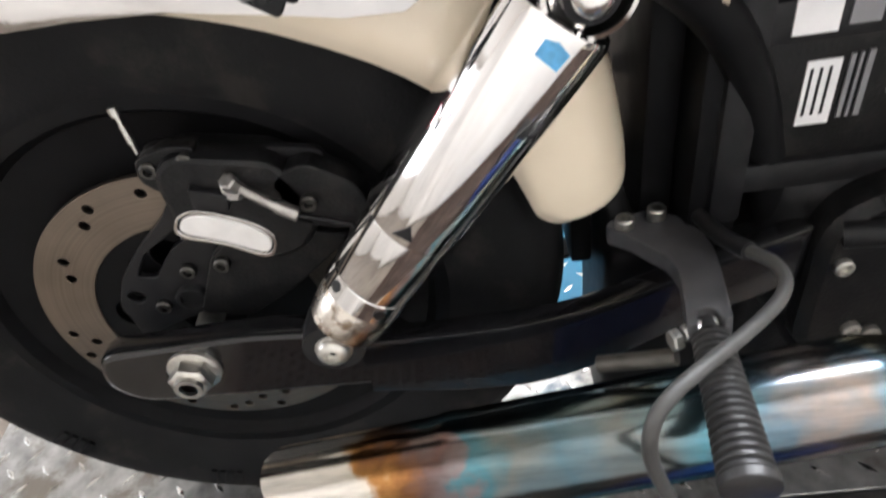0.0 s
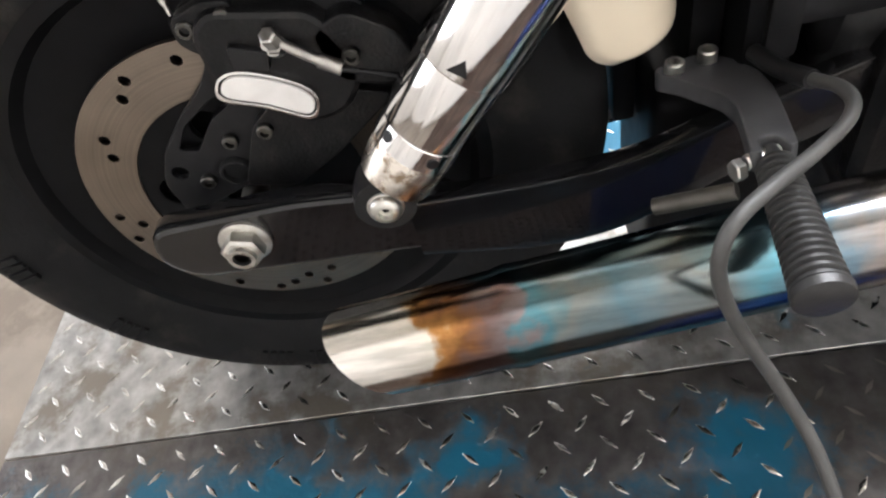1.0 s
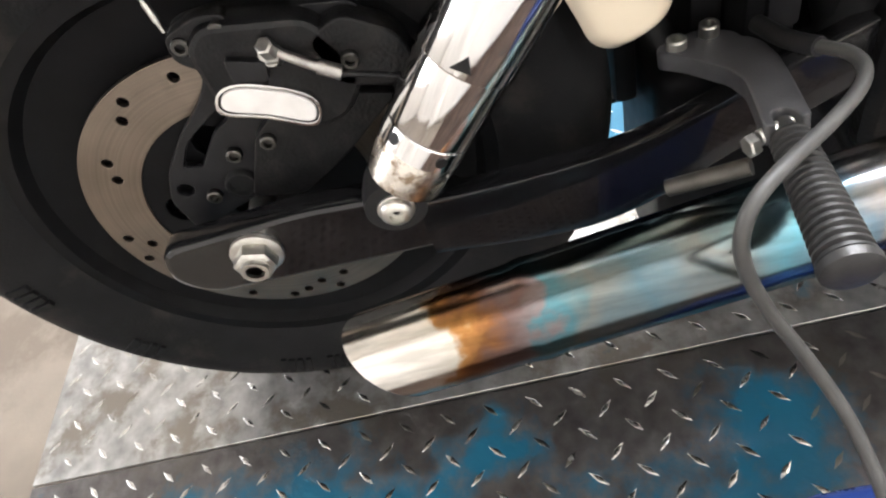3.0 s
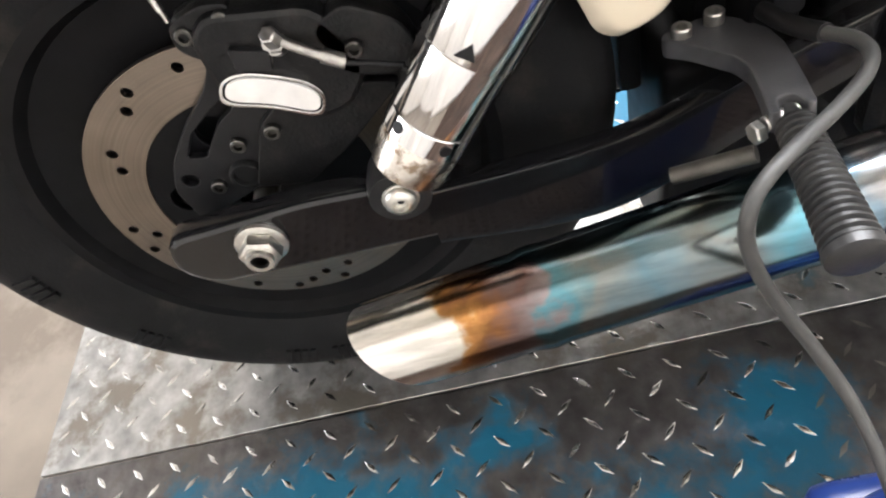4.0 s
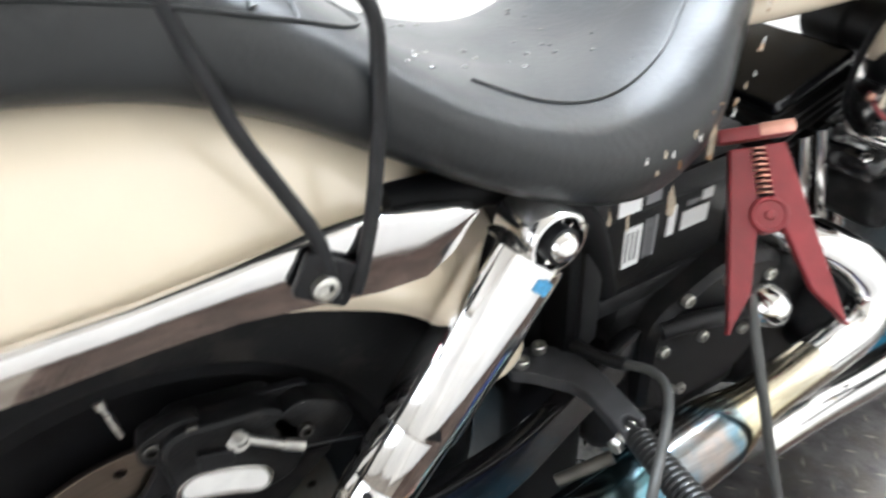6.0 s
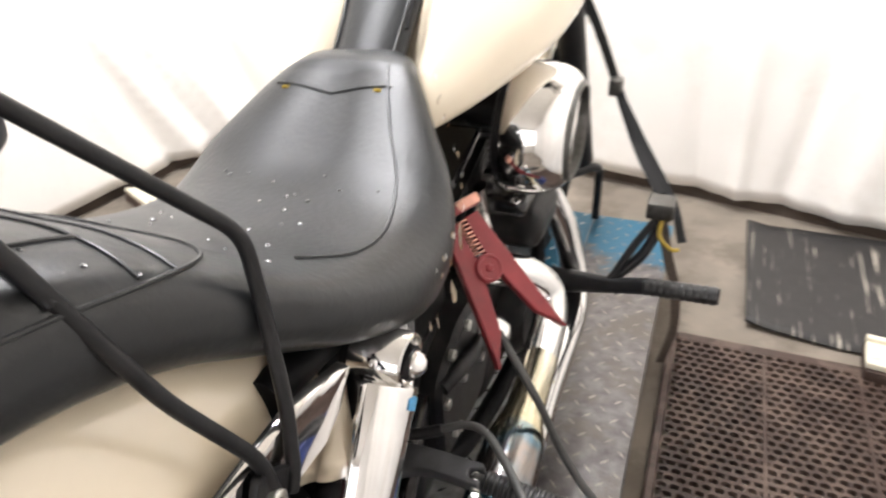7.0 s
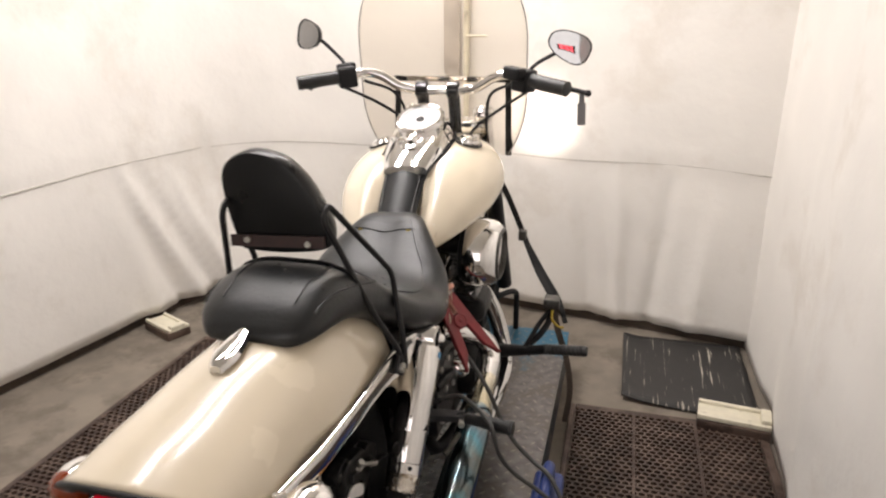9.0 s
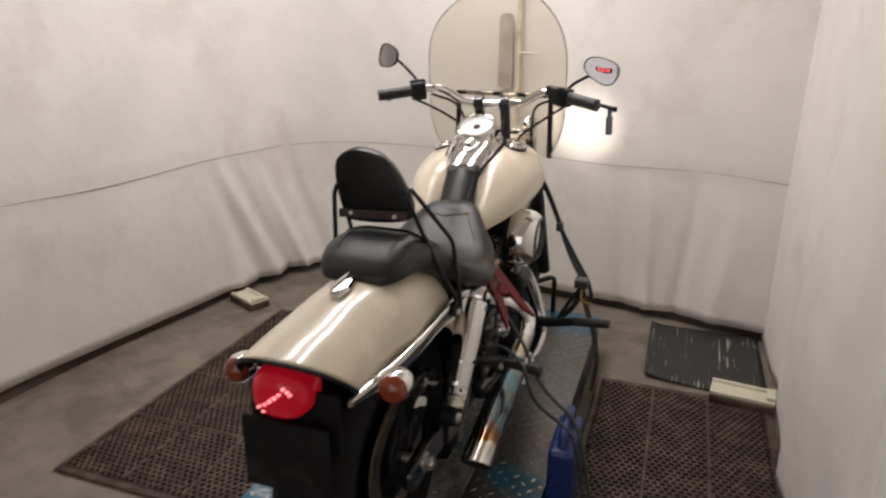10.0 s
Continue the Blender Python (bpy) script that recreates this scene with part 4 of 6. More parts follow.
for line in ([(-0.085, 0.0), (-0.1, 0.1), (-0.1, 0.19), (-0.07, 0.235), (0, 0.24), (0.07, 0.235), (0.1, 0.19), (0.1, 0.1), (0.085, 0.0)], [(-0.055, 0.0), (-0.06, 0.1), (-0.06, 0.17)], [(0.055, 0.0), (0.06, 0.1), (0.06, 0.17)], [(-0.1, 0.165), (0, 0.172), (0.1, 0.165)], [(-0.1, 0.19), (0, 0.197), (0.1, 0.19)], [(0.095, 0.3), (0.118, 0.345), (0.122, 0.4), (0.108, 0.47), (0.086, 0.52), (0.066, 0.57), (0.055, 0.6)], [(-0.07, 0.572), (0, 0.566), (0.07, 0.572)]):
    bm = B()
    tube(bm, [seat_point(p.x, p.y, 0.0005) for p in spline([(x, y, 0) for x, y in line], 8)], 0.0015, 6)
    part("seat_piping", bm, LEATHER, seat, "raised seat seam")

# cord lying across the passenger seat
bm = B()
tube(bm, spline([seat_point(q, 0.13 - 0.12 * abs(q), 0.003) for q in (-0.1, -0.085, -0.05, 0, 0.05, 0.085, 0.1)], 6), 0.0032, 10)
part("grab_strap", bm, BLACK_SATIN, seat, "black cord across the passenger seat")
# water drops standing on the leather
for k in range(46):
    x, y = random.uniform(-0.08, 0.1), random.choice((random.uniform(0.0, 0.18), random.uniform(0.25, 0.5)))
    c, r = seat_point(x, y, 0.0), random.uniform(0.0012, 0.0032)
    bm = B()
    lathe(bm, [(-0.0004, r), (r * 0.22, r * 0.8), (r * 0.38, r * 0.4), (r * 0.42, 0.0001)], c, (0, 0, 1), 10)
    part("water_drop", bm, WATER, seat)
# gold stitches at the ends of the cross seam
for e in (-1, 1):
    bm = B()
    tube(bm, [seat_point(e * 0.056 + q, 0.565, 0.001) for q in (-0.004, 0, 0.004)], 0.0016, 6)
    part("gold_stitch", bm, YELLOW, seat, "gold thread stitch")
# torn edge of the cover
for y, z, k in ((0.474, 0.606, 0.9), (0.43, 0.576, 0.8), (0.365, 0.59, 0.4), (0.385, 0.578, 0.5)):
    bm = B()
    x = 0.022 + (0.158 if y > 0.45 else 0.162)
    bm.faces.new([bm.verts.new((x + 0.004 * random.random(), y + a * k, z + b * k)) for a, b in ((-0.006, -0.01), (0.002, -0.016), (0.006, -0.004), (0.004, 0.012), (0.0, 0.02), (-0.003, 0.008))])
    bmesh.ops.extrude_face_region(bm, geom=bm.faces[:])
    part("torn_flap", bm, TORN, seat, "torn pale seat cover edge")
for k in range(22):
    y = 0.4 + 0.22 * k / 21 + random.uniform(-0.005, 0.005)
    c = seat_point(0.5, y, 0.0)
    wide = max(q.y for q in P if abs(q.x - y) < 0.03)
    low = min(q.z for q in Z if abs(q.x - y) < 0.02)
    x, z, r = 0.015 + wide * random.uniform(0.97, 1.0), low + (c.z - low) * random.uniform(0.55, 0.85) + 0.01, random.uniform(0.0014, 0.0034)
    bm = B()
    bm.faces.new([bm.verts.new((x + 0.003 * random.random(), y + r * a_ * random.uniform(0.5, 1), z + r * b_ * random.uniform(0.6, 1.6))) for a_, b_ in ((-0.6, -1), (0.4, -1.2), (0.7, 0.2), (0.2, 1.2), (-0.5, 0.6))])
    bmesh.ops.extrude_face_region(bm, geom=bm.faces[:])
    part("torn_flap", bm, TORN if k % 3 else WHITE_BADGE, seat, "frayed pale scrap of seat cover")
# fuel tank
TANK = [(0.58, 0.04, 0.668, 0.642), (0.6, 0.08, 0.69, 0.634), (0.65, 0.128, 0.742, 0.638), (0.72, 0.17, 0.802, 0.644), (0.8, 0.196, 0.838, 0.65), (0.88, 0.206, 0.856, 0.663), (0.95, 0.2, 0.862, 0.68), (1.01, 0.17, 0.858, 0.71), (1.05, 0.11, 0.845, 0.735), (1.07, 0.06, 0.826, 0.76)]
TP = spline([(a, b, 0) for a, b, c, d_ in TANK], 5)
TZ = spline([(a, c, d_) for a, b, c, d_ in TANK], 5)


def tank_top(x, y):
    for k in range(len(TP) - 1):
        if TP[k].x <= y <= TP[k + 1].x:
            t = (y - TP[k].x) / max(1e-6, TP[k + 1].x - TP[k].x)
            w, zt, zb = TP[k].y + t * (TP[k + 1].y - TP[k].y), TZ[k].y + t * (TZ[k + 1].y - TZ[k].y), TZ[k].z + t * (TZ[k + 1].z - TZ[k].z)
            mid = zb + (zt - zb) * 0.4
            c_ = min(1, abs(x) / w)
            return mid + math.sqrt(max(0, 1 - c_ ** 2.4)) ** 0.95 * (zt - mid)
    return 0.83


bm = B()
rings = []
for p, q in zip(TP, TZ):
    ring = []
    for i in range(48):
        a = 2 * math.pi * i / 48
        c_, s_ = math.cos(a), math.sin(a)
        xx, zz = math.copysign(abs(c_) ** 0.83, c_), math.copysign(abs(s_) ** 0.95, s_)
        mid = q.z + (q.y - q.z) * 0.4
        gz = 0.09 * max(0.0, min(1.0, (0.78 - p.x) / 0.1)) * math.exp(-((xx * p.y / 0.06) ** 4)) if zz > 0 else 0.0
        ring.append(Vector((0.018 + xx * p.y, p.x, max(q.z, mid + (zz * (q.y - mid) if zz > 0 else zz * (mid - q.z)) - gz))))
    rings.append(ring)
loft(bm, rings)
tank = part("fuel_tank", bm, CREAM, bike, "glossy cream fuel tank", 70)
for s in (1, -1):
    bm = B()
    c = Vector((0.018 + s * 0.117, 0.905, tank_top(0.117, 0.905) - 0.002))
    nrm = (s * 0.28, -0.05, 1)
    lathe(bm, [(0, 0.033), (0.003, 0.033), (0.006, 0.029), (0.007, 0.026), (0.012, 0.025), (0.016, 0.02), (0.0175, 0.001)], c, nrm, 28)
    cap_ob = part("filler_cap", bm, CHROME, tank, "chrome filler cap")
    bm = B()
    lathe(bm, [(0.0045, 0.0345), (0.0045, 0.0355), (0.002, 0.0365), (0.0, 0.036)], c, nrm, 28)
    part("cap_ring", bm, BLACK_SATIN, cap_ob)
# dash console and speedometer
bm = B()
rings = []
for y, w, z in ((0.735, 0.056, 0.818), (0.76, 0.066, 0.84), (0.8, 0.074, 0.862), (0.84, 0.078, 0.88), (0.885, 0.08, 0.9), (0.93, 0.076, 0.903), (0.975, 0.05, 0.885), (1.0, 0.03, 0.868)):
    base = tank_top(0, y) - 0.012
    rings.append([Vector((0.018 + x * w, y, base + (z - base) * k)) for x, k in ((-1, 0), (-0.97, 0.45), (-0.85, 0.8), (-0.55, 0.97), (0, 1), (0.55, 0.97), (0.85, 0.8), (0.97, 0.45), (1, 0))])
loft(bm, rings)
dash = part("dash_console", bm, CHROME, tank, "chrome dash console")
gc, gn = Vector((0.018, 0.885, 0.898)), Vector((0, -0.5, 1)).normalized()
bm = B()
lathe(bm, [(-0.012, 0.056), (0.004, 0.062), (0.014, 0.063), (0.019, 0.06), (0.018, 0.053), (0.01, 0.051)], gc, gn, 40)
part("speedometer_bezel", bm, CHROME, dash)
bm = B()
lathe(bm, [(0.011, 0.0515), (0.0115, 0.001)], gc, gn, 36)
part("speedometer_face", bm, LABEL_WHITE, dash, "pale speedometer dial")
bm = B()
lathe(bm, [(0.012, 0.011), (0.014, 0.01), (0.014, 0.001)], gc, gn, 16)
part("dial_boss", bm, BLACK_SATIN, dash)
bm = B()
lathe(bm, [(-0.004, 0.034), (0.004, 0.033), (0.007, 0.028), (0.008, 0.018), (0.018, 0.0165), (0.021, 0.014), (0.022, 0.001)], (0.018, 0.806, 0.862), (0, -0.45, 1), 24)
part("ignition_switch", bm, CHROME, dash)
# leather tank strap
bm = B()
rings = []
for y in [0.62 + 0.13 * k / 12 for k in range(13)]:
    w = 0.047 + 0.007 * ((y - 0.62) / 0.13) ** 2
    z = 0.702 + 0.115 * (y - 0.62) / 0.13
    rings.append([Vector((0.012 + x * w, y, z + dz - 0.02 * x * x)) for x, dz in ((-1, -0.006), (-1, 0), (-0.9, 0.003), (-0.5, 0.004), (0, 0.004), (0.5, 0.004), (0.9, 0.003), (1, 0), (1, -0.006))])
loft(bm, rings)
ts = part("tank_strap", bm, LEATHER, tank, "black leather tank strap")
for e in (-0.82, 0.82):
    bm = B()
    tube(bm, [(0.012 + e * (0.047 + 0.007 * (k / 12) ** 2), 0.622 + 0.126 * k / 12, 0.704 + 0.112 * k / 12 + 0.0035 - 0.02 * e * e) for k in range(13)], 0.002, 6)
    part("strap_piping", bm, LEATHER, ts)
for e in (-1, 1):
    bm = B()
    tube(bm, spline([(0.018 + e * w, y, tank_top(w, y) + 0.001) for y, w in ((0.66, 0.05), (0.7, 0.052), (0.75, 0.062), (0.8, 0.077), (0.86, 0.083), (0.92, 0.08), (0.97, 0.064))[0 if e > 0 else 3:]], 5), 0.0034, 8)
    part("console_gasket", bm, RUBBER, dash, "black rubber edging of the console")


def lean(v):
    """The forward half of the bike leans a little to its left."""
    k = max(0.0, min(1.0, (v.y - 0.3) / 0.3))
    k = 0.052 * k * k * (3 - 2 * k)
    return Vector((v.x - k * (v.z - 0.31), v.y, v.z + k * (v.x - 0.015)))


for root in (seat, tank):
    for ob in (root, *root.children_recursive):
        for v in ob.data.vertices:
            v.co = lean(v.co)
# badge tab on the rear fender
bm = B()
rings = []
for y, w, z in ((-0.112, 0.008, 0.736), (-0.105, 0.014, 0.741), (-0.088, 0.019, 0.746), (-0.06, 0.015, 0.751), (-0.04, 0.009, 0.755)):
    rings.append([Vector((0.012 + x * w, y, z + k)) for x, k in ((-1, -0.006), (-0.8, 0.002), (0, 0.005), (0.8, 0.002), (1, -0.006))])
loft(bm, rings)
part("seat_tab", bm, CHROME, bike, "chrome seat mounting tab")

# handlebar, risers, grips, switches, levers, mirrors
HX = 0.01
half = [(0, 0.965, 0.972), (0.06, 0.965, 0.974), (0.105, 0.962, 0.982), (0.15, 0.955, 1.008), (0.19, 0.945, 1.016), (0.24, 0.915, 1.008), (0.335, 0.86, 0.995)]
bm = B()
tube(bm, spline([(HX - x, y, z) for x, y, z in half[:0:-1]] + [(HX + x, y, z) for x, y, z in half], 6), 0.0125, 18)
bars = part("handlebar", bm, CHROME, bike, "polished chrome handlebar")
for s in (1, -1):
    bm = B()
    cyl(bm, (HX + s * 0.042, 1.0, 0.85), (HX + s * 0.042, 0.968, 0.968), 0.0155, 0.0165)
    lathe(bm, [(-0.015, 0.02), (-0.013, 0.023), (0.013, 0.023), (0.015, 0.02)], (HX + s * 0.042, 0.965, 0.974), (1, 0, 0), 24)
    part("riser", bm, BLACK_GLOSS, bars, "gloss black handlebar riser")
    g0, g1 = Vector((HX + s * 0.252, 0.908, 1.006)), Vector((HX + s * 0.345, 0.854, 0.993))
    bm = B()
    n_ = 13
    prof = [(0, 0.015), (0.002, 0.019)]
    gl = (g1 - g0).length
    for k in range(n_):
        h = 0.004 + (gl - 0.008) * k / n_
        prof += [(h, 0.0178), (h + gl / n_ * 0.55, 0.0178), (h + gl / n_ * 0.6, 0.017), (h + gl / n_ * 0.95, 0.017)]
    prof += [(gl - 0.002, 0.018), (gl, 0.015)]
    lathe(bm, prof, g0, g1 - g0, 24)
    part("grip", bm, RUBBER_PEG, bars, "black rubber grip")
    bm = B()
    dirn = (g0 - g1).normalized()
    q = Matrix.Translation(g0 + dirn * 0.022) @ dirn.to_track_quat("X", "Z").to_matrix().to_4x4()
    box(bm, (-0.024, -0.023, -0.03), (0.024, 0.023, 0.024), 0.009, q, 3)
    sw = part("switch_housing", bm, BLACK_SATIN, bars)
    bm = B()
    box(bm, (-0.02, 0.018, 0.0), (0.03, 0.052, 0.03), 0.007, q, 3)
    part("master_cylinder", bm, BLACK_SATIN, bars)
    bm = B()
    l0 = g0 + Vector((-s * 0.02, 0.045, -0.004))
    l1 = g1 + Vector((0.045 if s > 0 else 0.02, 0.035, -0.012))
    tube(bm, spline([l0, l0 * 0.7 + l1 * 0.3 + Vector((0, 0.02, 0)), l0 * 0.3 + l1 * 0.7 + Vector((0, 0.012, 0)), l1], 6), 0.006, 10)
    ball(bm, l1, 0.0085, 12)
    part("lever", bm, BLACK_SATIN, bars)
    mc = Vector((HX + s * (0.335 if s > 0 else 0.352), 0.955, 1.085 if s > 0 else 1.11))
    bm = B()
    tube(bm, spline([g0 + Vector((-s * 0.012, 0.03, 0.02)), g0 + Vector((s * 0.01, 0.05, 0.04)), mc + Vector((-s * 0.035, 0.012, -0.018)), mc + Vector((0, 0.016, 0))], 6), 0.0048, 10)
    part("mirror_stem", bm, BLACK_SATIN, bars)
    bm, face = B(), B()
    tilt = look(mc, Vector((0.655, -1.5, 1.285)) if s > 0 else Vector((-0.63, -0.66, 1.25)))
    turn = radians(24 if s > 0 else 10)
    wx, wz = (0.052, 0.034) if s > 0 else (0.034, 0.036)

    def outline(k, dz):
        out = []
        for i in range(36):
            a = 2 * math.pi * i / 36
            c_, s_ = math.cos(a), math.sin(a)
            ex = math.copysign(abs(c_) ** 0.8, c_) * wx * k * s
            ez = math.copysign(abs(s_) ** 0.8, s_) * wz * k * (1.0 - 0.22 * c_)
            out.append(tilt @ Vector((ex * math.cos(turn) - ez * math.sin(turn), ex * math.sin(turn) + ez * math.cos(turn), dz)))
        return out

    loft(bm, [outline(0.6, 0.026), outline(0.92, 0.016), outline(1.04, 0.0), outline(1.04, -0.003), outline(0.97, -0.003), outline(0.96, -0.0005)])
    mir = part("mirror_shell", bm, BLACK_SATIN, bars, "black oval mirror shell")
    loft(face, [outline(0.97, -0.0005), outline(0.5, -0.0012), outline(0.02, -0.0013)])
    part("mirror_glass", face, MIRROR, mir, "mirror glass")
    for pts in ([g0 + Vector((0, 0, -0.02)), (HX + s * 0.17, 0.99, 0.93), (HX + s * 0.08, 1.03, 0.86), (HX + s * 0.05, 1.08, 0.78)], [(HX + s * 0.2, 0.955, 0.995), (HX + s * 0.13, 1.01, 0.955), (HX + s * 0.11, 1.07, 0.85), (HX + s * 0.1, 1.1, 0.7)]):
        bm = B()
        tube(bm, spline(pts, 8), 0.0042, 8)
        part("control_cable", bm, BLACK_SATIN, bars)
bm = B()
ribbon(bm, [(0.385, 0.9, 0.985), (0.386, 0.898, 0.955)], 0.012, 0.004, (1, 0.3, 0))
ribbon(bm, [(0.386, 0.898, 0.957), (0.388, 0.897, 0.905)], 0.02, 0.003, (1, 0.3, 0))
part("lever_tag", bm, LABEL_GREY, bars, "small grey tag hanging from the lever")

# windscreen
bm = B()
rings = []
for k in range(25):
    t = k / 24
    z = 0.8 + 0.52 * t
    w = 0.222
    if t > 0.55:
        w = 0.222 * math.sqrt(max(0.0, 1 - ((t - 0.55) / 0.4505) ** 2.3))
    if t < 0.3:
        w = 0.222 - 0.05 * (1 - t / 0.3) ** 2
    rings.append([Vector((0.02 + w * a, 1.03 + 0.06 - 0.05 * t - 0.1 * a * a * min(1, w / 0.2), z)) for a in [q / 10 - 1 for q in range(21)]])
loft(bm, rings, cap=False, closed=False)
ws = part("windscreen", bm, SCREEN, bike, "clear lightly smoked windscreen", 80)
so = ws.modifiers.new("thickness", "SOLIDIFY")
so.thickness, so.offset = 0.0035, 0
ws.visible_shadow = False
bm = B()
edge_pts = [r[0] for r in rings] + [r[-1] for r in rings[::-1]]
tube(bm, edge_pts, 0.0016, 6)
part("screen_edge", bm, SCREEN_EDGE, ws, "grey polished screen edge")
for s in (1, -1):
    bm = B()
    ribbon(bm, [(0.025 + s * 0.16, 1.06, 0.79), (0.025 + s * 0.155, 1.06, 1.0)], 0.016, 0.006, (1, 0, 0))
    part("screen_bracket", bm, BLACK_SATIN, ws, "black screen bracket")
bm = B()
ribbon(bm, [(-0.15, 1.085, 0.99), (0.2, 1.085, 0.99)], 0.014, 0.004, (0, 0, 1))
part("screen_bracket", bm, CHROME, ws, "chrome screen cross bar")

# headlamp, fork, front fender
bm = B()
lathe(bm, [(0, 0.03), (0.02, 0.06), (0.06, 0.082), (0.1, 0.088), (0.11, 0.088), (0.112, 0.08)], (HX, 1.13, 0.78), (0, 1, 0), 32)
hl = part("headlamp", bm, CHROME, bike, "chrome headlamp shell")
LAMP = bpy.data.materials.new("headlamp_glow")
LAMP.use_nodes = True
LAMP.node_tree.nodes["Principled BSDF"].inputs["Emission Color"].default_value = (1, 0.93, 0.82, 1)
LAMP.node_tree.nodes["Principled BSDF"].inputs["Emission Strength"].default_value = 12
bm = B()
lathe(bm, [(0.1, 0.079), (0.113, 0.06), (0.118, 0.001)], (HX, 1.13, 0.78), (0, 1, 0), 32)
part("headlamp_lens", bm, LAMP, hl, "lit headlamp lens")
sd = bpy.data.lights.new("headlamp_beam", "SPOT")
sd.energy, sd.spot_size, sd.spot_blend, sd.shadow_soft_size, sd.color = 38, radians(27), 0.85, 0.05, (1, 0.9, 0.78)
new("headlamp_beam", sd).matrix_world = look((HX, 1.28, 0.78), (HX + 0.14, 2.2, 0.74))
for s in (1, -1):
    bm = B()
    cyl(bm, (HX + s * 0.1, 1.08, 0.9), (HX + s * 0.115, 1.375, 0.29), 0.021, edge=0.002)
    fk = part("fork_leg", bm, CHROME, bike, "chrome fork leg")
    bm = B()
    cyl(bm, (HX + s * 0.106, 1.19, 0.672), (HX + s * 0.116, 1.39, 0.27), 0.027, edge=0.003)
    part("fork_slider", bm, BLACK_SATIN, fk, "black fork slider")
for z, y in ((0.86, 1.1), (0.7, 1.18)):
    bm = B()
    box(bm, (HX - 0.12, y - 0.035, z - 0.018), (HX + 0.12, y + 0.025, z + 0.018), 0.012, seg=3)
    part("fork_yoke", bm, CHROME if z > 0.8 else BLACK_SATIN, bike, "polished upper fork yoke" if z > 0.8 else "")
for s in (1, -1):
    bm = B()
    lathe(bm, [(0, 0.03), (0.012, 0.031), (0.02, 0.028), (0.028, 0.018), (0.031, 0.002)], (HX + s * 0.1, 1.083, 0.893), (0, -0.43, 0.9), 24)
    part("fork_cap", bm, CHROME, bike, "domed chrome fork cap")
ff = fender("front_fender", [(150, 0.352, 0.3, 0.06), (120, 0.352, 0.29, 0.066), (90, 0.352, 0.285, 0.068), (60, 0.352, 0.29, 0.066), (35, 0.352, 0.31, 0.055)], bike, Vector((0, 1.43, 0.32)), CREAM, CX)
tagged(ff, "cream front fender")

# tail lamp, plate holder, indicators
bm = B()
rings = []
for yy, k in ((-0.23, 0.9), (-0.26, 1.0), (-0.285, 0.95), (-0.3, 0.78), (-0.307, 0.45)):
    rings.append([Vector((-0.006 + math.copysign(abs(math.cos(a)) ** 0.85, math.cos(a)) * 0.056 * k, yy, 0.621 + math.copysign(abs(math.sin(a)) ** 0.75, math.sin(a)) * 0.049 * k)) for a in [2 * math.pi * i / 36 for i in range(36)]])
loft(bm, rings)
tl = part("tail_lamp", bm, RED_LED, bike, "lit red tail lamp lens")
bm = B()
lathe(bm, [(0, 0.042), (0.03, 0.03)], (-0.008, -0.235, 0.62), (0, 1, 0), 30)
part("lamp_base", bm, BLACK_GLOSS, tl)
for px, pz in ((-0.034, -0.024), (-0.027, -0.018), (-0.016, -0.012), (-0.006, -0.004), (0.004, 0.004), (0.013, 0.012), (0.02, 0.022), (0.027, 0.018), (0.032, 0.013), (-0.024, -0.03)):
    bm = B()
    ball(bm, (-0.006 + px, -0.3055 + 5 * px * px + 5 * pz * pz, 0.621 + pz), (0.0046, 0.0062, 0.0046), 12)
    part("led", bm, LED_DOT, tl, "bright red diode")
bm = B()
rings = []
for t in range(25):
    a = math.pi * (t / 24 - 0.5)
    rings.append(FC + Vector((math.copysign(abs(math.sin(a)) ** 0.82, a) * 0.1195, 0, 0)) + Vector((0, math.cos(radians(132.5)), math.sin(radians(132.5)))) * (0.375 + 0.104 * abs(math.cos(a)) ** 0.8))
tube(bm, rings, 0.0042, 10)
part("fender_trim", bm, BLACK_SATIN, bike, "black rubber fender edge trim")
bm = B()
box(bm, (-0.085, -0.262, 0.5), (0.095, -0.25, 0.62), 0.006)
box(bm, (-0.08, -0.3, 0.43), (0.09, -0.29, 0.572), 0.004)
part("plate_holder", bm, RUBBER, bike, "black number plate holder")
for s, c in ((1, Vector((0.183, -0.23, 0.638))), (-1, Vector((-0.135, -0.225, 0.61)))):
    bm = B()
    lathe(bm, [(0.0, 0.026), (0.012, 0.0285), (0.03, 0.026), (0.045, 0.018), (0.052, 0.004)], c, (0, 1, 0), 24)
    ind = part("indicator", bm, CHROME, bike, "chrome bullet indicator")
    bm = B()
    lathe(bm, [(0.0, 0.0262), (-0.01, 0.024), (-0.017, 0.016), (-0.02, 0.002)], c, (0, 1, 0), 24)
    part("indicator_lens", bm, AMBER, ind, "amber indicator lens")
    bm = B()
    cyl(bm, c + Vector((0, 0.025, 0)), c + Vector((-s * 0.05, 0.03, -0.005)), 0.0065)
    part("indicator_stem", bm, CHROME, ind, "short chrome stem")
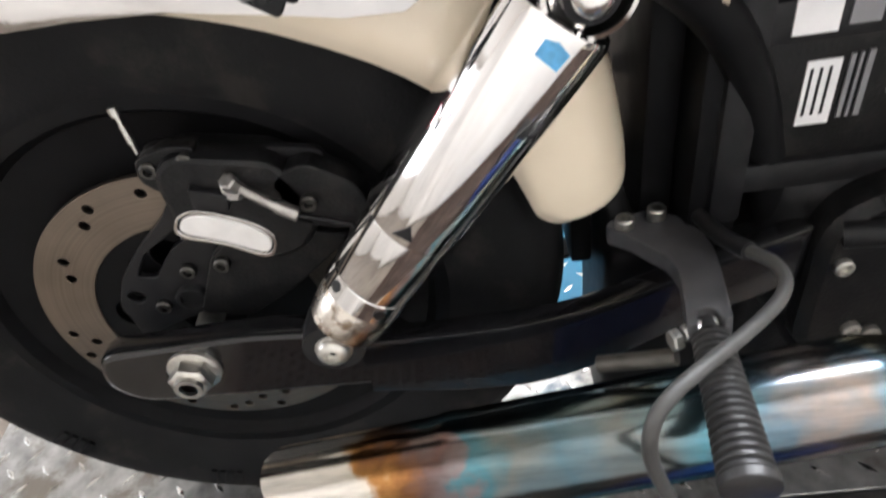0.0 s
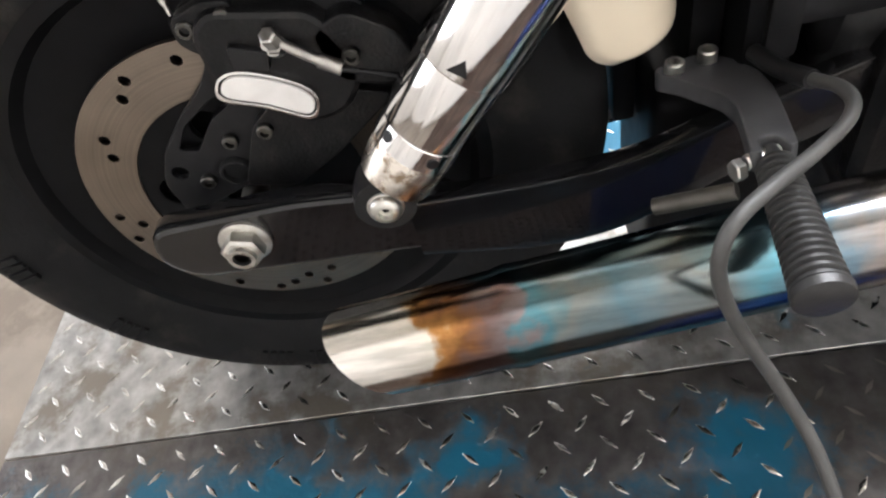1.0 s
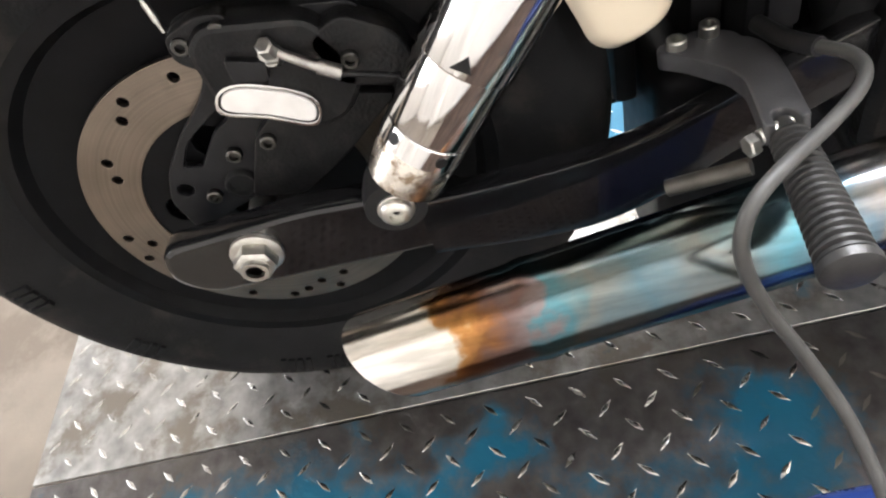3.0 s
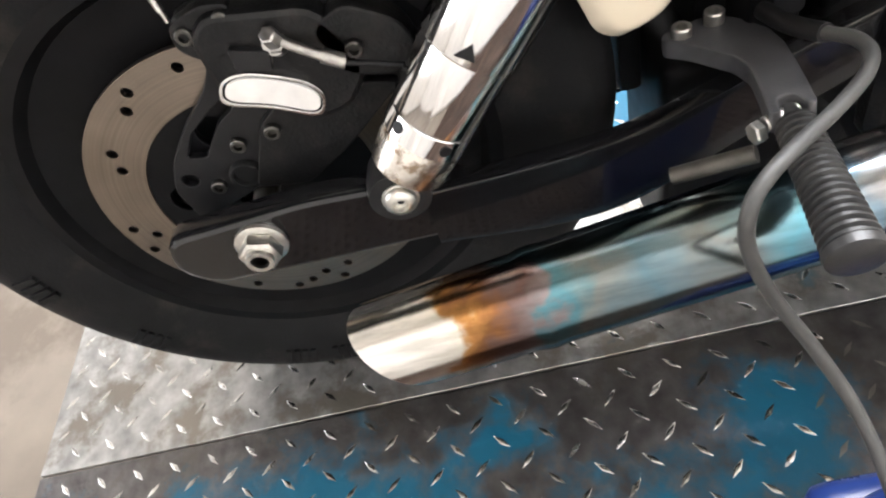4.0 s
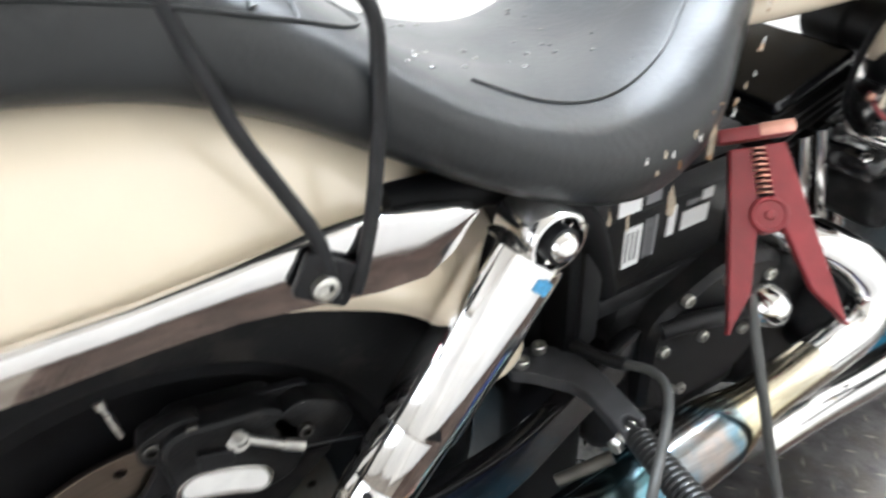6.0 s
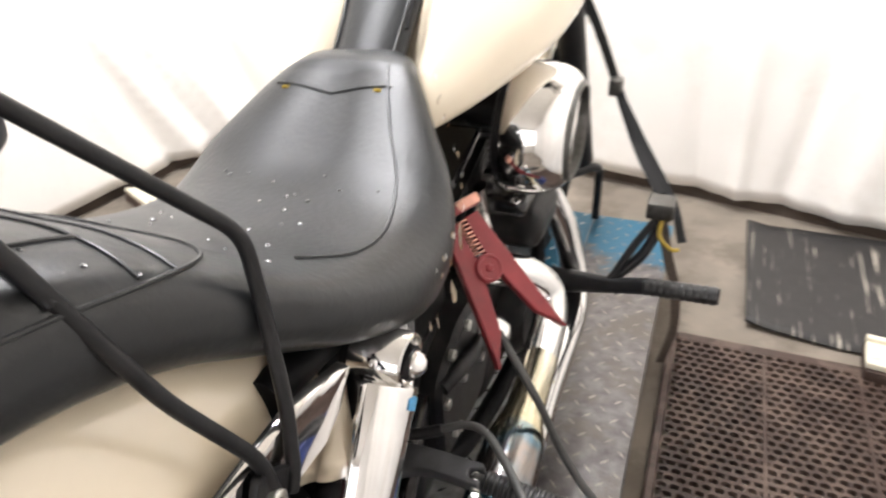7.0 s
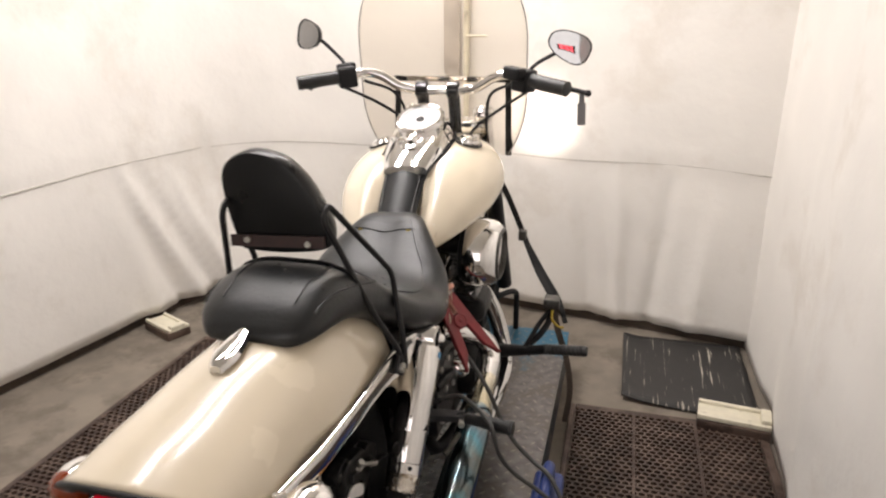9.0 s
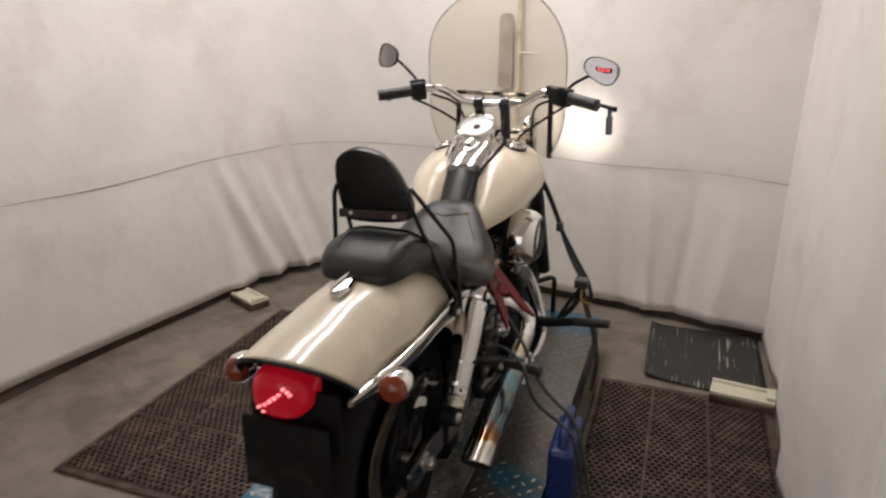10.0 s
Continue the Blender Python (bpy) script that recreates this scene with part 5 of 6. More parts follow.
# rear brake caliper
plate("caliper_bracket", [rounded([(-0.05, 0.305), (-0.055, 0.345), (-0.04, 0.374), (-0.014, 0.402), (0.015, 0.426), (0.03, 0.446), (0.024, 0.47), (0.024, 0.486), (0.04, 0.492), (0.15, 0.47), (0.168, 0.4), (0.1, 0.345), (0.05, 0.335), (0.02, 0.33)], 0.008), rounded([(0.014, 0.412), (0.026, 0.418), (0.03, 0.408), (0.012, 0.398), (-0.004, 0.38), (-0.012, 0.37), (-0.027, 0.374), (-0.012, 0.395)], 0.004), ring2(0.007, 16, (-0.037, 0.352)), ring2(0.013, 20, (0.01, 0.346))], side_plane(0.09), 0.008, BLACK_SATIN, bike, "black brake caliper bracket", 0.001)
cal = plate("brake_caliper", [rounded([(0.034, 0.428), (0.034, 0.475), (0.05, 0.49), (0.12, 0.476), (0.135, 0.45), (0.142, 0.42), (0.12, 0.392), (0.09, 0.388), (0.06, 0.408)], 0.012)], side_plane(0.093), 0.036, BLACK_CASE, bike, "satin black brake caliper", 0.005)
plate("caliper_web", [rounded([(0.016, 0.336), (0.044, 0.392), (0.07, 0.412), (0.12, 0.41), (0.158, 0.398), (0.1, 0.352), (0.058, 0.327)], 0.006)], side_plane(0.1), 0.01, BLACK_CASE, cal, "", 0.0012)
plate("caliper_lug", [rounded([(0.112, 0.46), (0.14, 0.472), (0.172, 0.45), (0.18, 0.428), (0.16, 0.408), (0.122, 0.42)], 0.01)], side_plane(0.1), 0.022, BLACK_CASE, cal, "", 0.002)
plate("caliper_ear", [rounded([(0.021, 0.468), (0.024, 0.486), (0.05, 0.494), (0.07, 0.49), (0.06, 0.46), (0.034, 0.455)], 0.007)], side_plane(0.097), 0.014, BLACK_CASE, cal, "", 0.0015)
plate("bleed_block", [rounded([(0.056, 0.448), (0.058, 0.466), (0.084, 0.456), (0.08, 0.442)], 0.003)], side_plane(0.113), 0.008, BLACK_SATIN, cal, "", 0.001)
bm = B()
lathe(bm, [(0, 0.014), (0.006, 0.014), (0.008, 0.0125), (0.008, 0.0105), (0.003, 0.0095), (0.002, 0.0002)], (0.092, 0.01, 0.346), (1, 0, 0), 24)
part("slide_pin_boot", bm, RUBBER, cal, "black slide pin boot")


def bean(k):
    """A long badge outline, bowed along its length."""
    out = []
    for i in range(48):
        a = 2 * math.pi * i / 48
        c_, s_ = math.cos(a), math.sin(a)
        u_ = math.copysign(abs(c_) ** 0.62, c_) * (0.0325 + k)
        v_ = math.copysign(abs(s_) ** 0.8, s_) * (0.0098 + k) * (1 + 0.16 * (u_ / 0.03) ** 2) + 0.004 * (1 - (u_ / 0.03) ** 2)
        out.append((u_, v_))
    return out


bmx = side_plane(0) @ Matrix.Translation((0.07, 0.421, 0)) @ Matrix.Rotation(radians(-27), 4, "Z")
up = Matrix.Translation((0.113, 0, 0)) @ bmx
plate("badge_border", [bean(0.0045), bean(0.002)], up, 0.004, CHROME, cal, "chrome badge border", 0.0006)
plate("badge_ground", [bean(0.003)], Matrix.Translation((0.111, 0, 0)) @ bmx, 0.003, BLACK_SATIN, cal)
plate("badge", [bean(0.0005)], up, 0.0044, WHITE_BADGE, cal, "white caliper badge", 0.0008)
for y, z, x in ((0.032, 0.477, 0.1), (0.061, 0.482, 0.103), (0.137, 0.44, 0.11), (0.053, 0.388, 0.104), (0.018, 0.376, 0.093), (-0.017, 0.341, 0.093)):
    bolt("caliper_screw", (x, y, z), (1, 0, 0), 0.0064, 0.007, ZINC_DARK, cal)
bm = B()
lathe(bm, [(0, 0.008), (0.003, 0.008), (0.0035, 0.0066), (0.014, 0.0064), (0.015, 0.005)], (0.112, 0.09, 0.458), (0.5, -0.1, 0.85), 6)
lathe(bm, [(-0.004, 0.0085), (0.006, 0.0085)], (0.108, 0.088, 0.456), (0.8, 0, 0.6), 20)
part("banjo_bolt", bm, HOSE_ZINC, cal, "zinc banjo bolt")
bm = B()
tube(bm, spline([(0.114, 0.093, 0.46), (0.12, 0.108, 0.452), (0.124, 0.122, 0.444), (0.126, 0.131, 0.439)], 6), 0.0038, 12, radii=None)
cyl(bm, (0.1225, 0.117, 0.447), (0.126, 0.131, 0.4395), 0.0053, seg=16)
part("hose_fitting", bm, HOSE_ZINC, cal, "zinc brake hose fitting")
bm = B()
tube(bm, spline([(0.126, 0.131, 0.439), (0.127, 0.15, 0.433), (0.127, 0.17, 0.425), (0.12, 0.195, 0.41), (0.09, 0.22, 0.38)], 6), 0.0022, 8)
part("brake_hose", bm, BLACK_SATIN, cal)
bm = B()
cyl(bm, (0.076, 0.0125, 0.51), (0.08, 0.0165, 0.478), 0.0019, seg=10)
cyl(bm, (0.0755, 0.012, 0.514), (0.076, 0.0125, 0.507), 0.0036, seg=12)
cyl(bm, (0.0775, 0.014, 0.5), (0.079, 0.0155, 0.486), 0.0027, seg=12)
part("bleed_pin", bm, ZINC, cal, "bright steel pad pin")

for s_ in (1, -1):
    for k in range(7):
        bm = B()
        ball(bm, (CX + s_ * 0.128, 0.118 + 0.006 * k, 0.337 + 0.001 * math.sin(k * 2.1)), (0.006, 0.0045, 0.0035), 8)
        part("weld_bead", bm, BLACK_GLOSS, bike)
# passenger peg bracket, lying outwards from the frame, and the folded-down peg
tilted = Matrix.Translation((0.07, 0, 0.345)) @ Matrix.Rotation(-math.atan(0.25), 4, "Y")
arm = [(0.058, 0.392), (0.074, 0.41), (0.108, 0.421), (0.136, 0.42), (0.167, 0.414), (0.219, 0.402), (0.221, 0.396), (0.205, 0.394), (0.207, 0.383), (0.223, 0.38), (0.222, 0.373), (0.184, 0.382), (0.16, 0.387), (0.138, 0.385), (0.1, 0.366), (0.084, 0.352), (0.072, 0.356)]
peg = plate("peg_bracket", [rounded([((x - 0.07) * 1.031, y) for x, y in arm], 0.006)], tilted, 0.014, GREY_SATIN, bike, "dark grey footpeg bracket arm", 0.0015)
for p in ((0.083, 0.367), (0.075, 0.394)):
    bm = B()
    lathe(bm, [(0, 0.0075), (0.0125, 0.0075), (0.0135, 0.0065), (0.0135, 0.0042), (0.006, 0.004)], (*p, 0.351), (0, 0, 1), 20)
    part("cap_screw", bm, ZINC, peg, "zinc socket cap screw")
bm = B()
cyl(bm, (0.212, 0.394, 0.379), (0.218, 0.372, 0.379), 0.0052, seg=14, edge=0.001)
lathe(bm, [(0, 0.0072), (0.005, 0.0072), (0.006, 0.006)], (0.219, 0.37, 0.376), (0.25, -0.96, 0), 6)
part("peg_pivot", bm, ZINC, peg, "zinc peg pivot pin")
p0, p1 = Vector((0.21, 0.389, 0.38)), Vector((0.324, 0.376, 0.379))
prof, gl = [(0, 0.005), (0.012, 0.007), (0.014, 0.0115)], (p1 - p0).length
for k in range(18):
    h0 = 0.015 + (gl - 0.02) * k / 18
    st = (gl - 0.02) / 18
    prof += [(h0, 0.0098 + 0.0035 * k / 18), (h0 + st * 0.25, 0.012 + 0.0035 * k / 18), (h0 + st * 0.55, 0.012 + 0.0035 * k / 18), (h0 + st * 0.8, 0.0098 + 0.0035 * k / 18)]
prof += [(gl - 0.006, 0.016), (gl - 0.001, 0.0155), (gl, 0.0135)]
bm = B()
lathe(bm, prof, p0, p1 - p0, 32)
part("footpeg", bm, RUBBER_PEG, peg, "ribbed black rubber footpeg")
bm = B()
cyl(bm, (0.196, 0.325, 0.33), (0.214, 0.372, 0.352), 0.0062, seg=12)
part("silencer_hanger", bm, GREY_STEEL, bike, "dull steel silencer hanger rod")

# frame rails under the seat and down to the deck
for s in (1, -1):
    for pts in ([(CX + s * 0.06, 0.5, 0.3), (CX + s * 0.065, 0.47, 0.4), (CX + s * 0.08, 0.42, 0.52), (CX + s * 0.1, 0.32, 0.6), (CX + s * 0.105, 0.22, 0.62)], [(CX + s * 0.07, 0.46, 0.33), (CX + s * 0.09, 0.6, 0.14), (CX + s * 0.11, 0.9, 0.12), (CX + s * 0.09, 1.08, 0.2), (CX + s * 0.05, 1.12, 0.5), (CX, 1.08, 0.75)]):
        bm = B()
        tube(bm, spline(pts, 8), 0.016, 16)
        part("frame_tube", bm, BLACK_WHEEL, bike, "black frame tube")

# gearbox and crankcase
bm = B()
box(bm, (-0.1, 0.47, 0.14), (0.1, 0.72, 0.4), 0.03, seg=3)
gb = part("gearbox", bm, BLACK_CASE, bike, "black gearbox case")
bm = B()
rings = []
for x, k in ((0.095, 1.0), (0.12, 0.98), (0.128, 0.9)):
    rings.append([Vector((x, 0.6 + a * k, 0.315 + b * k)) for a, b in rounded([(-0.1, -0.09), (0.06, -0.1), (0.12, -0.03), (0.1, 0.08), (0.0, 0.1), (-0.1, 0.06)], 0.03)])
loft(bm, rings)
part("gearbox_cover", bm, BLACK_CASE, gb, "black gearbox side cover")
for y, z in ((0.543, 0.392), (0.58, 0.323), (0.543, 0.257), (0.52, 0.33), (0.65, 0.3), (0.56, 0.25), (0.675, 0.37), (0.6, 0.395)):
    bolt("cover_screw", (0.127, y, z), (1, 0, 0), 0.0075, 0.007, ZINC, gb)
bm = B()
tube(bm, spline([(0.125, 0.515, 0.36), (0.135, 0.545, 0.365), (0.137, 0.6, 0.35), (0.13, 0.64, 0.335)], 6), 0.011, 12)
part("kick_arm", bm, BLACK_SATIN, gb, "black lever over the gearbox")
bolt("chrome_plug", (0.13, 0.664, 0.337), (1, 0, 0), 0.025, 0.04, CHROME, gb, socket=False, label="domed chrome plug")
bm = B()
box(bm, (-0.11, 0.71, 0.11), (0.11, 1.02, 0.36), 0.05, seg=4)
cc = part("crankcase", bm, BLACK_CASE, bike, "black engine crankcase")
bm = B()
lathe(bm, [(0, 0.085), (0.03, 0.083), (0.045, 0.07), (0.05, 0.03), (0.05, 0.001)], (0.11, 0.86, 0.24), (1, 0, 0), 40)
part("timer_cover", bm, BLACK_CASE, cc, "round black engine cover")
for base, lean in (((CX, 0.79, 0.35), -0.3), ((CX, 0.95, 0.35), 0.42)):
    d = Vector((0, lean, 1)).normalized()
    bm = B()
    prof = [(0, 0.062)]
    for k in range(15):
        h = 0.01 + k * 0.0108
        prof += [(h, 0.058), (h + 0.001, 0.083 - 0.0006 * k), (h + 0.0036, 0.083 - 0.0006 * k), (h + 0.0046, 0.058)]
    prof += [(0.178, 0.058)]
    lathe(bm, prof, base, d, 28)
    cy = part("cylinder", bm, BLACK_SATIN, bike, "finned black engine cylinder")
    q = Matrix.Translation(Vector(base) + d * 0.205) @ d.to_track_quat("Z", "Y").to_matrix().to_4x4()
    bm = B()
    box(bm, (-0.07, -0.054, -0.032), (0.07, 0.054, 0.016), 0.012, q, 3)
    for k in range(4):
        box(bm, (-0.082, -0.064, -0.03 + 0.011 * k), (0.082, 0.064, -0.026 + 0.011 * k), 0.0015, q, 1)
    part("cylinder_head", bm, BLACK_CASE, cy, "finned black cylinder head")
    bm = B()
    box(bm, (-0.076, -0.058, 0.016), (0.076, 0.058, 0.034), 0.007, q, 3)
    part("rocker_cover", bm, BLACK_GLOSS, cy, "gloss black rocker cover")
    for k in range(3):
        bm = B()
        cyl(bm, Vector(base) + Vector((0.092 + 0.004 * k, -0.03 + 0.03 * k, 0.0)), Vector(base) + d * 0.18 + Vector((0.086, -0.03 + 0.03 * k, 0)), 0.0085, seg=12)
        part("pushrod_tube", bm, CHROME, cy)

# air cleaner
ac = Vector((0.135, 0.79, 0.597))


def cleaner_ring(x, k):
    return [ac + Vector((x, (math.copysign(abs(math.cos(a)) ** 0.85, math.cos(a)) * 0.09 + 0.012 * math.sin(a)) * k, math.copysign(abs(math.sin(a)) ** 0.85, math.sin(a)) * 0.082 * k)) for a in [2 * math.pi * i / 48 for i in range(48)]]


bm = B()
loft(bm, [cleaner_ring(x, k) for x, k in ((0, 0.9), (0.004, 0.97), (0.014, 1.0), (0.035, 0.99), (0.056, 0.94), (0.07, 0.87), (0.079, 0.79), (0.082, 0.74))])
air = part("air_cleaner", bm, CHROME, bike, "chrome oval air cleaner cover")
bm = B()
loft(bm, [cleaner_ring(x, k) for x, k in ((0.078, 0.73), (0.086, 0.72), (0.0885, 0.69), (0.0875, 0.655), (0.082, 0.645))], cap=False)
part("trim_band", bm, ZINC_DARK, air, "dark metal oval trim ring")
bm = B()
loft(bm, [cleaner_ring(x, k) for x, k in ((-0.012, 0.78), (-0.01, 0.82), (0.002, 0.82))])
part("backing_plate", bm, BLACK_SATIN, air, "black cleaner backing plate")
bm = B()
lathe(bm, [(0, 0.034), (0.05, 0.034), (0.054, 0.029), (0.12, 0.029)], (0.01, 0.83, 0.607), (1, -0.12, 0), 28)
part("intake", bm, BLACK_SATIN, air, "black intake tube")
# covers between the cleaner and the pipes
bm = B()
box(bm, (0.09, 0.77, 0.405), (0.18, 0.9, 0.47), 0.028, seg=4)
part("side_cover", bm, BLACK_CASE, bike, "rounded black engine side cover")
bm = B()
box(bm, (0.085, 0.745, 0.474), (0.165, 0.86, 0.505), 0.014, seg=3)
bolt("cover_screw", (0.15, 0.752, 0.5), (0, -0.5, 0.86), 0.006, 0.005, CHROME, part("breather_cover", bm, BLACK_GLOSS, bike, "gloss black breather cover"))

# battery box
bm = B()
box(bm, (-0.07, 0.435, 0.405), (0.092, 0.625, 0.555), 0.008)
bat = part("battery", bm, BLACK_CASE, bike, "black battery with worn labels")
bm = B()
box(bm, (-0.075, 0.43, 0.5), (0.097, 0.63, 0.53), 0.006)
part("battery_strap", bm, BLACK_SATIN, bat, "black battery hold-down strap")
bm = B()
box(bm, (0.06, 0.425, 0.36), (0.1, 0.45, 0.56), 0.006)
box(bm, (0.0, 0.43, 0.385), (0.098, 0.63, 0.41), 0.006)
part("battery_tray", bm, BLACK_SATIN, bat)


def label_bar(y0, y1, z0, z1, mat, x=0.0935):
    bm = B()
    box(bm, (x - 0.002, y0, z0), (x, y1, z1))
    return part("label", bm, mat, bat)


label_bar(0.478, 0.5, 0.437, 0.485, LABEL_WHITE)
label_bar(0.505, 0.508, 0.44, 0.487, LABEL_GREY)
label_bar(0.511, 0.513, 0.44, 0.487, LABEL_GREY)
label_bar(0.516, 0.52, 0.44, 0.488, LABEL_GREY)
label_bar(0.535, 0.545, 0.455, 0.49, LABEL_WHITE)
label_bar(0.555, 0.592, 0.455, 0.477, LABEL_WHITE)
label_bar(0.56, 0.575, 0.483, 0.489, LABEL_GREY)
label_bar(0.58, 0.595, 0.483, 0.495, LABEL_WHITE)
label_bar(0.461, 0.489, 0.507, 0.53, LABEL_WHITE, 0.0985)
label_bar(0.495, 0.514, 0.51, 0.53, LABEL_GREY, 0.0985)
for k in range(3):
    label_bar(0.4805 + 0.006 * k, 0.4825 + 0.006 * k, 0.445, 0.48, BLACK_SATIN, 0.0939)

# forward footpeg and brake pedal
bm = B()
tube(bm, spline([(0.12, 0.93, 0.25), (0.2, 0.94, 0.25), (0.28, 0.93, 0.265), (0.33, 0.92, 0.28)], 6), 0.014, 14, radii=[0.026 - 0.012 * min(1.0, k / 12) for k in range(19)])
fpg = part("peg_mount", bm, BLACK_SATIN, bike, "black forward peg mount")
bm = B()
q0, q1 = Vector((0.32, 0.922, 0.278)), Vector((0.44, 0.905, 0.295))
prof = [(0, 0.012)]
for k in range(10):
    prof += [(0.004 + k * 0.0115, 0.0135), (0.008 + k * 0.0115, 0.0155), (0.011 + k * 0.0115, 0.0155)]
prof += [((q1 - q0).length, 0.013)]
lathe(bm, prof, q0, q1 - q0, 24)
part("forward_footpeg", bm, RUBBER_PEG, fpg, "black rubber forward footpeg")
bm = B()
tube(bm, spline([(0.26, 0.935, 0.262), (0.31, 0.96, 0.31), (0.335, 0.99, 0.36)], 6), 0.009, 12)
part("brake_pedal", bm, BLACK_SATIN, bike, "black brake pedal arm")

# ---- jumper clamps and cable ----
clamp = thing("jumper_clamp", "red plastic jumper cable clamp gripping a battery lead", "clamp", at=(0, 0, 0))
piv, tip_r, tip_l, jaw = Vector((0.16, 0.589, 0.497)), Vector((0.254, 0.605, 0.421)), Vector((0.197, 0.519, 0.407)), Vector((0.14, 0.577, 0.572))
w3 = -((tip_r - piv).normalized() + (tip_l - piv).normalized()).normalized()
n3 = (tip_r - tip_l).cross(w3).normalized()
u3 = w3.cross(n3)
cm = Matrix(((u3.x, w3.x, n3.x, piv.x), (u3.y, w3.y, n3.y, piv.y), (u3.z, w3.z, n3.z, piv.z), (0, 0, 0, 1)))
for s, tip in ((1, tip_r), (-1, tip_l)):
    q = tip - piv
    tx, ty = q.dot(u3), q.dot(w3)
    s = 1 if tx > 0 else -1
    along = Vector((tx, ty)).normalized()
    tp, top = Vector((tx, ty)), Vector((s * 0.025, 0.066))
    along = (tp - top).normalized()
    inward = Vector((along.y, -along.x))
    inward = inward if inward.x * s < 0 else -inward
    arm = [(s * 0.004, 0.066), tuple(top), tuple(tp), tuple(tp - along * 0.04 + inward * 0.02), (s * 0.011, -0.012), (s * 0.006, 0.012)]
    plate("clamp_arm", [rounded(arm, 0.003)], cm @ Matrix.Translation((0, 0, s * 0.001)), 0.013, RED_PLASTIC, clamp, "moulded red plastic clamp handle", 0.002)
bm = B()
lathe(bm, [(-0.012, 0.0175), (0.008, 0.0175), (0.0105, 0.0165), (0.011, 0.014), (0.0095, 0.013), (0.0095, 0.005), (0.0115, 0.004), (0.012, 0.0005)], cm @ Vector((0, 0, 0)), n3, 28)
part("pivot_boss", bm, RED_PLASTIC, clamp)
bm = B()
box(bm, (-0.034, 0.072, -0.009), (0.034, 0.086, 0.009), 0.004, cm)
part("jaw_sleeve", bm, RED_PLASTIC, clamp)
bm = B()
box(bm, (0.002, 0.073, -0.01), (0.036, 0.087, 0.0105), 0.005, cm)
part("jaw", bm, COPPER, clamp, "copper jaw")
bm = B()
pts = []
for k in range(60):
    a = k * 0.9
    pts.append(cm @ Vector((0.009 * math.cos(a), 0.02 + 0.045 * k / 60, 0.009 * math.sin(a))))
tube(bm, pts, 0.0014, 6)
part("spring", bm, COPPER, clamp, "coppery spring")
cab = thing("jumper_cable", "black jumper cable running from the clamp down over the lift", "cable")
bm = B()
tube(bm, spline([(0.184, 0.56, 0.43), (0.213, 0.54, 0.405), (0.246, 0.525, 0.362), (0.272, 0.524, 0.302), (0.305, 0.517, 0.252), (0.35, 0.502, 0.218), (0.395, 0.47, 0.205), (0.43, 0.44, 0.15), (0.46, 0.42, 0.03), (0.49, 0.4, -0.1), (0.55, 0.38, -0.172), (0.66, 0.3, -0.16)], 8), 0.005, 14)
part("lead", bm, RUBBER_GREY, cab, "black rubber lead")
cab2 = thing("battery_cable", "thick grey rubber cable hanging over the footpeg", "cable")
bm = B()
run = [(0.15, 0.428, 0.384), (0.166, 0.435, 0.389), (0.18, 0.439, 0.394), (0.195, 0.439, 0.397), (0.208, 0.434, 0.398), (0.222, 0.422, 0.399), (0.243, 0.397, 0.402), (0.264, 0.369, 0.406), (0.28, 0.347, 0.405), (0.29, 0.335, 0.395), (0.296, 0.334, 0.37), (0.304, 0.348, 0.33), (0.32, 0.372, 0.285), (0.345, 0.39, 0.25), (0.378, 0.398, 0.222), (0.41, 0.402, 0.186), (0.437, 0.41, 0.08), (0.455, 0.42, -0.05), (0.5, 0.44, -0.16), (0.62, 0.46, -0.16)]
tube(bm, spline(run, 8), 0.0045, 16)
part("lead", bm, RUBBER_GREY, cab2, "grey rubber lead")
bm = B()
tube(bm, spline([(0.1, 0.418, 0.372), (0.13, 0.424, 0.377), (0.16, 0.432, 0.387)], 6), 0.0065, 14)
part("boot", bm, BLACK_SATIN, cab2, "black rubber boot")

# ---- blue box by the lift ----
bb = thing("blue_box", "glossy dark blue plastic box beside the lift", "box")
bm = B()
box(bm, (0.352, 0.37, FLOOR_Z), (0.42, 0.57, 0.15), 0.016, seg=3)
part("body", bm, BLUE_PLASTIC, bb)
bm = B()
tube(bm, spline([(0.386, 0.4, 0.145), (0.386, 0.41, 0.172), (0.386, 0.44, 0.182), (0.386, 0.51, 0.19), (0.386, 0.54, 0.18), (0.386, 0.55, 0.145)], 6), 0.013, 12)
part("handle", bm, BLUE_PLASTIC, bb)

# ---- tie-down straps ----
strap = thing("tie_down_strap", "black webbing tie-down strap with buckle and hook", "strap")
bm = B()
ribbon(bm, spline([(0.12, 1.2, 0.72), (0.165, 1.22, 0.62), (0.2, 1.25, 0.52), (0.265, 1.15, 0.43), (0.325, 1.02, 0.4)], 8), 0.017, 0.003, (1, 0.5, 0.4))
part("webbing", bm, STRAP, strap)
bm = B()
ribbon(bm, spline([(0.33, 1.0, 0.385), (0.35, 1.05, 0.27), (0.375, 1.12, 0.14), (0.385, 1.18, 0.0), (0.37, 1.25, -0.16)], 8), 0.018, 0.003, (1, 0.2, 0))
part("webbing", bm, FADED, strap, "faded brown webbing tail")
bm = B()
ribbon(bm, spline([(0.21, 1.235, 0.5), (0.285, 1.14, 0.425), (0.345, 1.05, 0.375), (0.372, 0.985, 0.335)], 8), 0.014, 0.003, (1, 0.4, 0.4))
part("webbing", bm, STRAP, strap)
bm = B()
box(bm, (0.195, 1.22, 0.488), (0.22, 1.252, 0.52), 0.006)
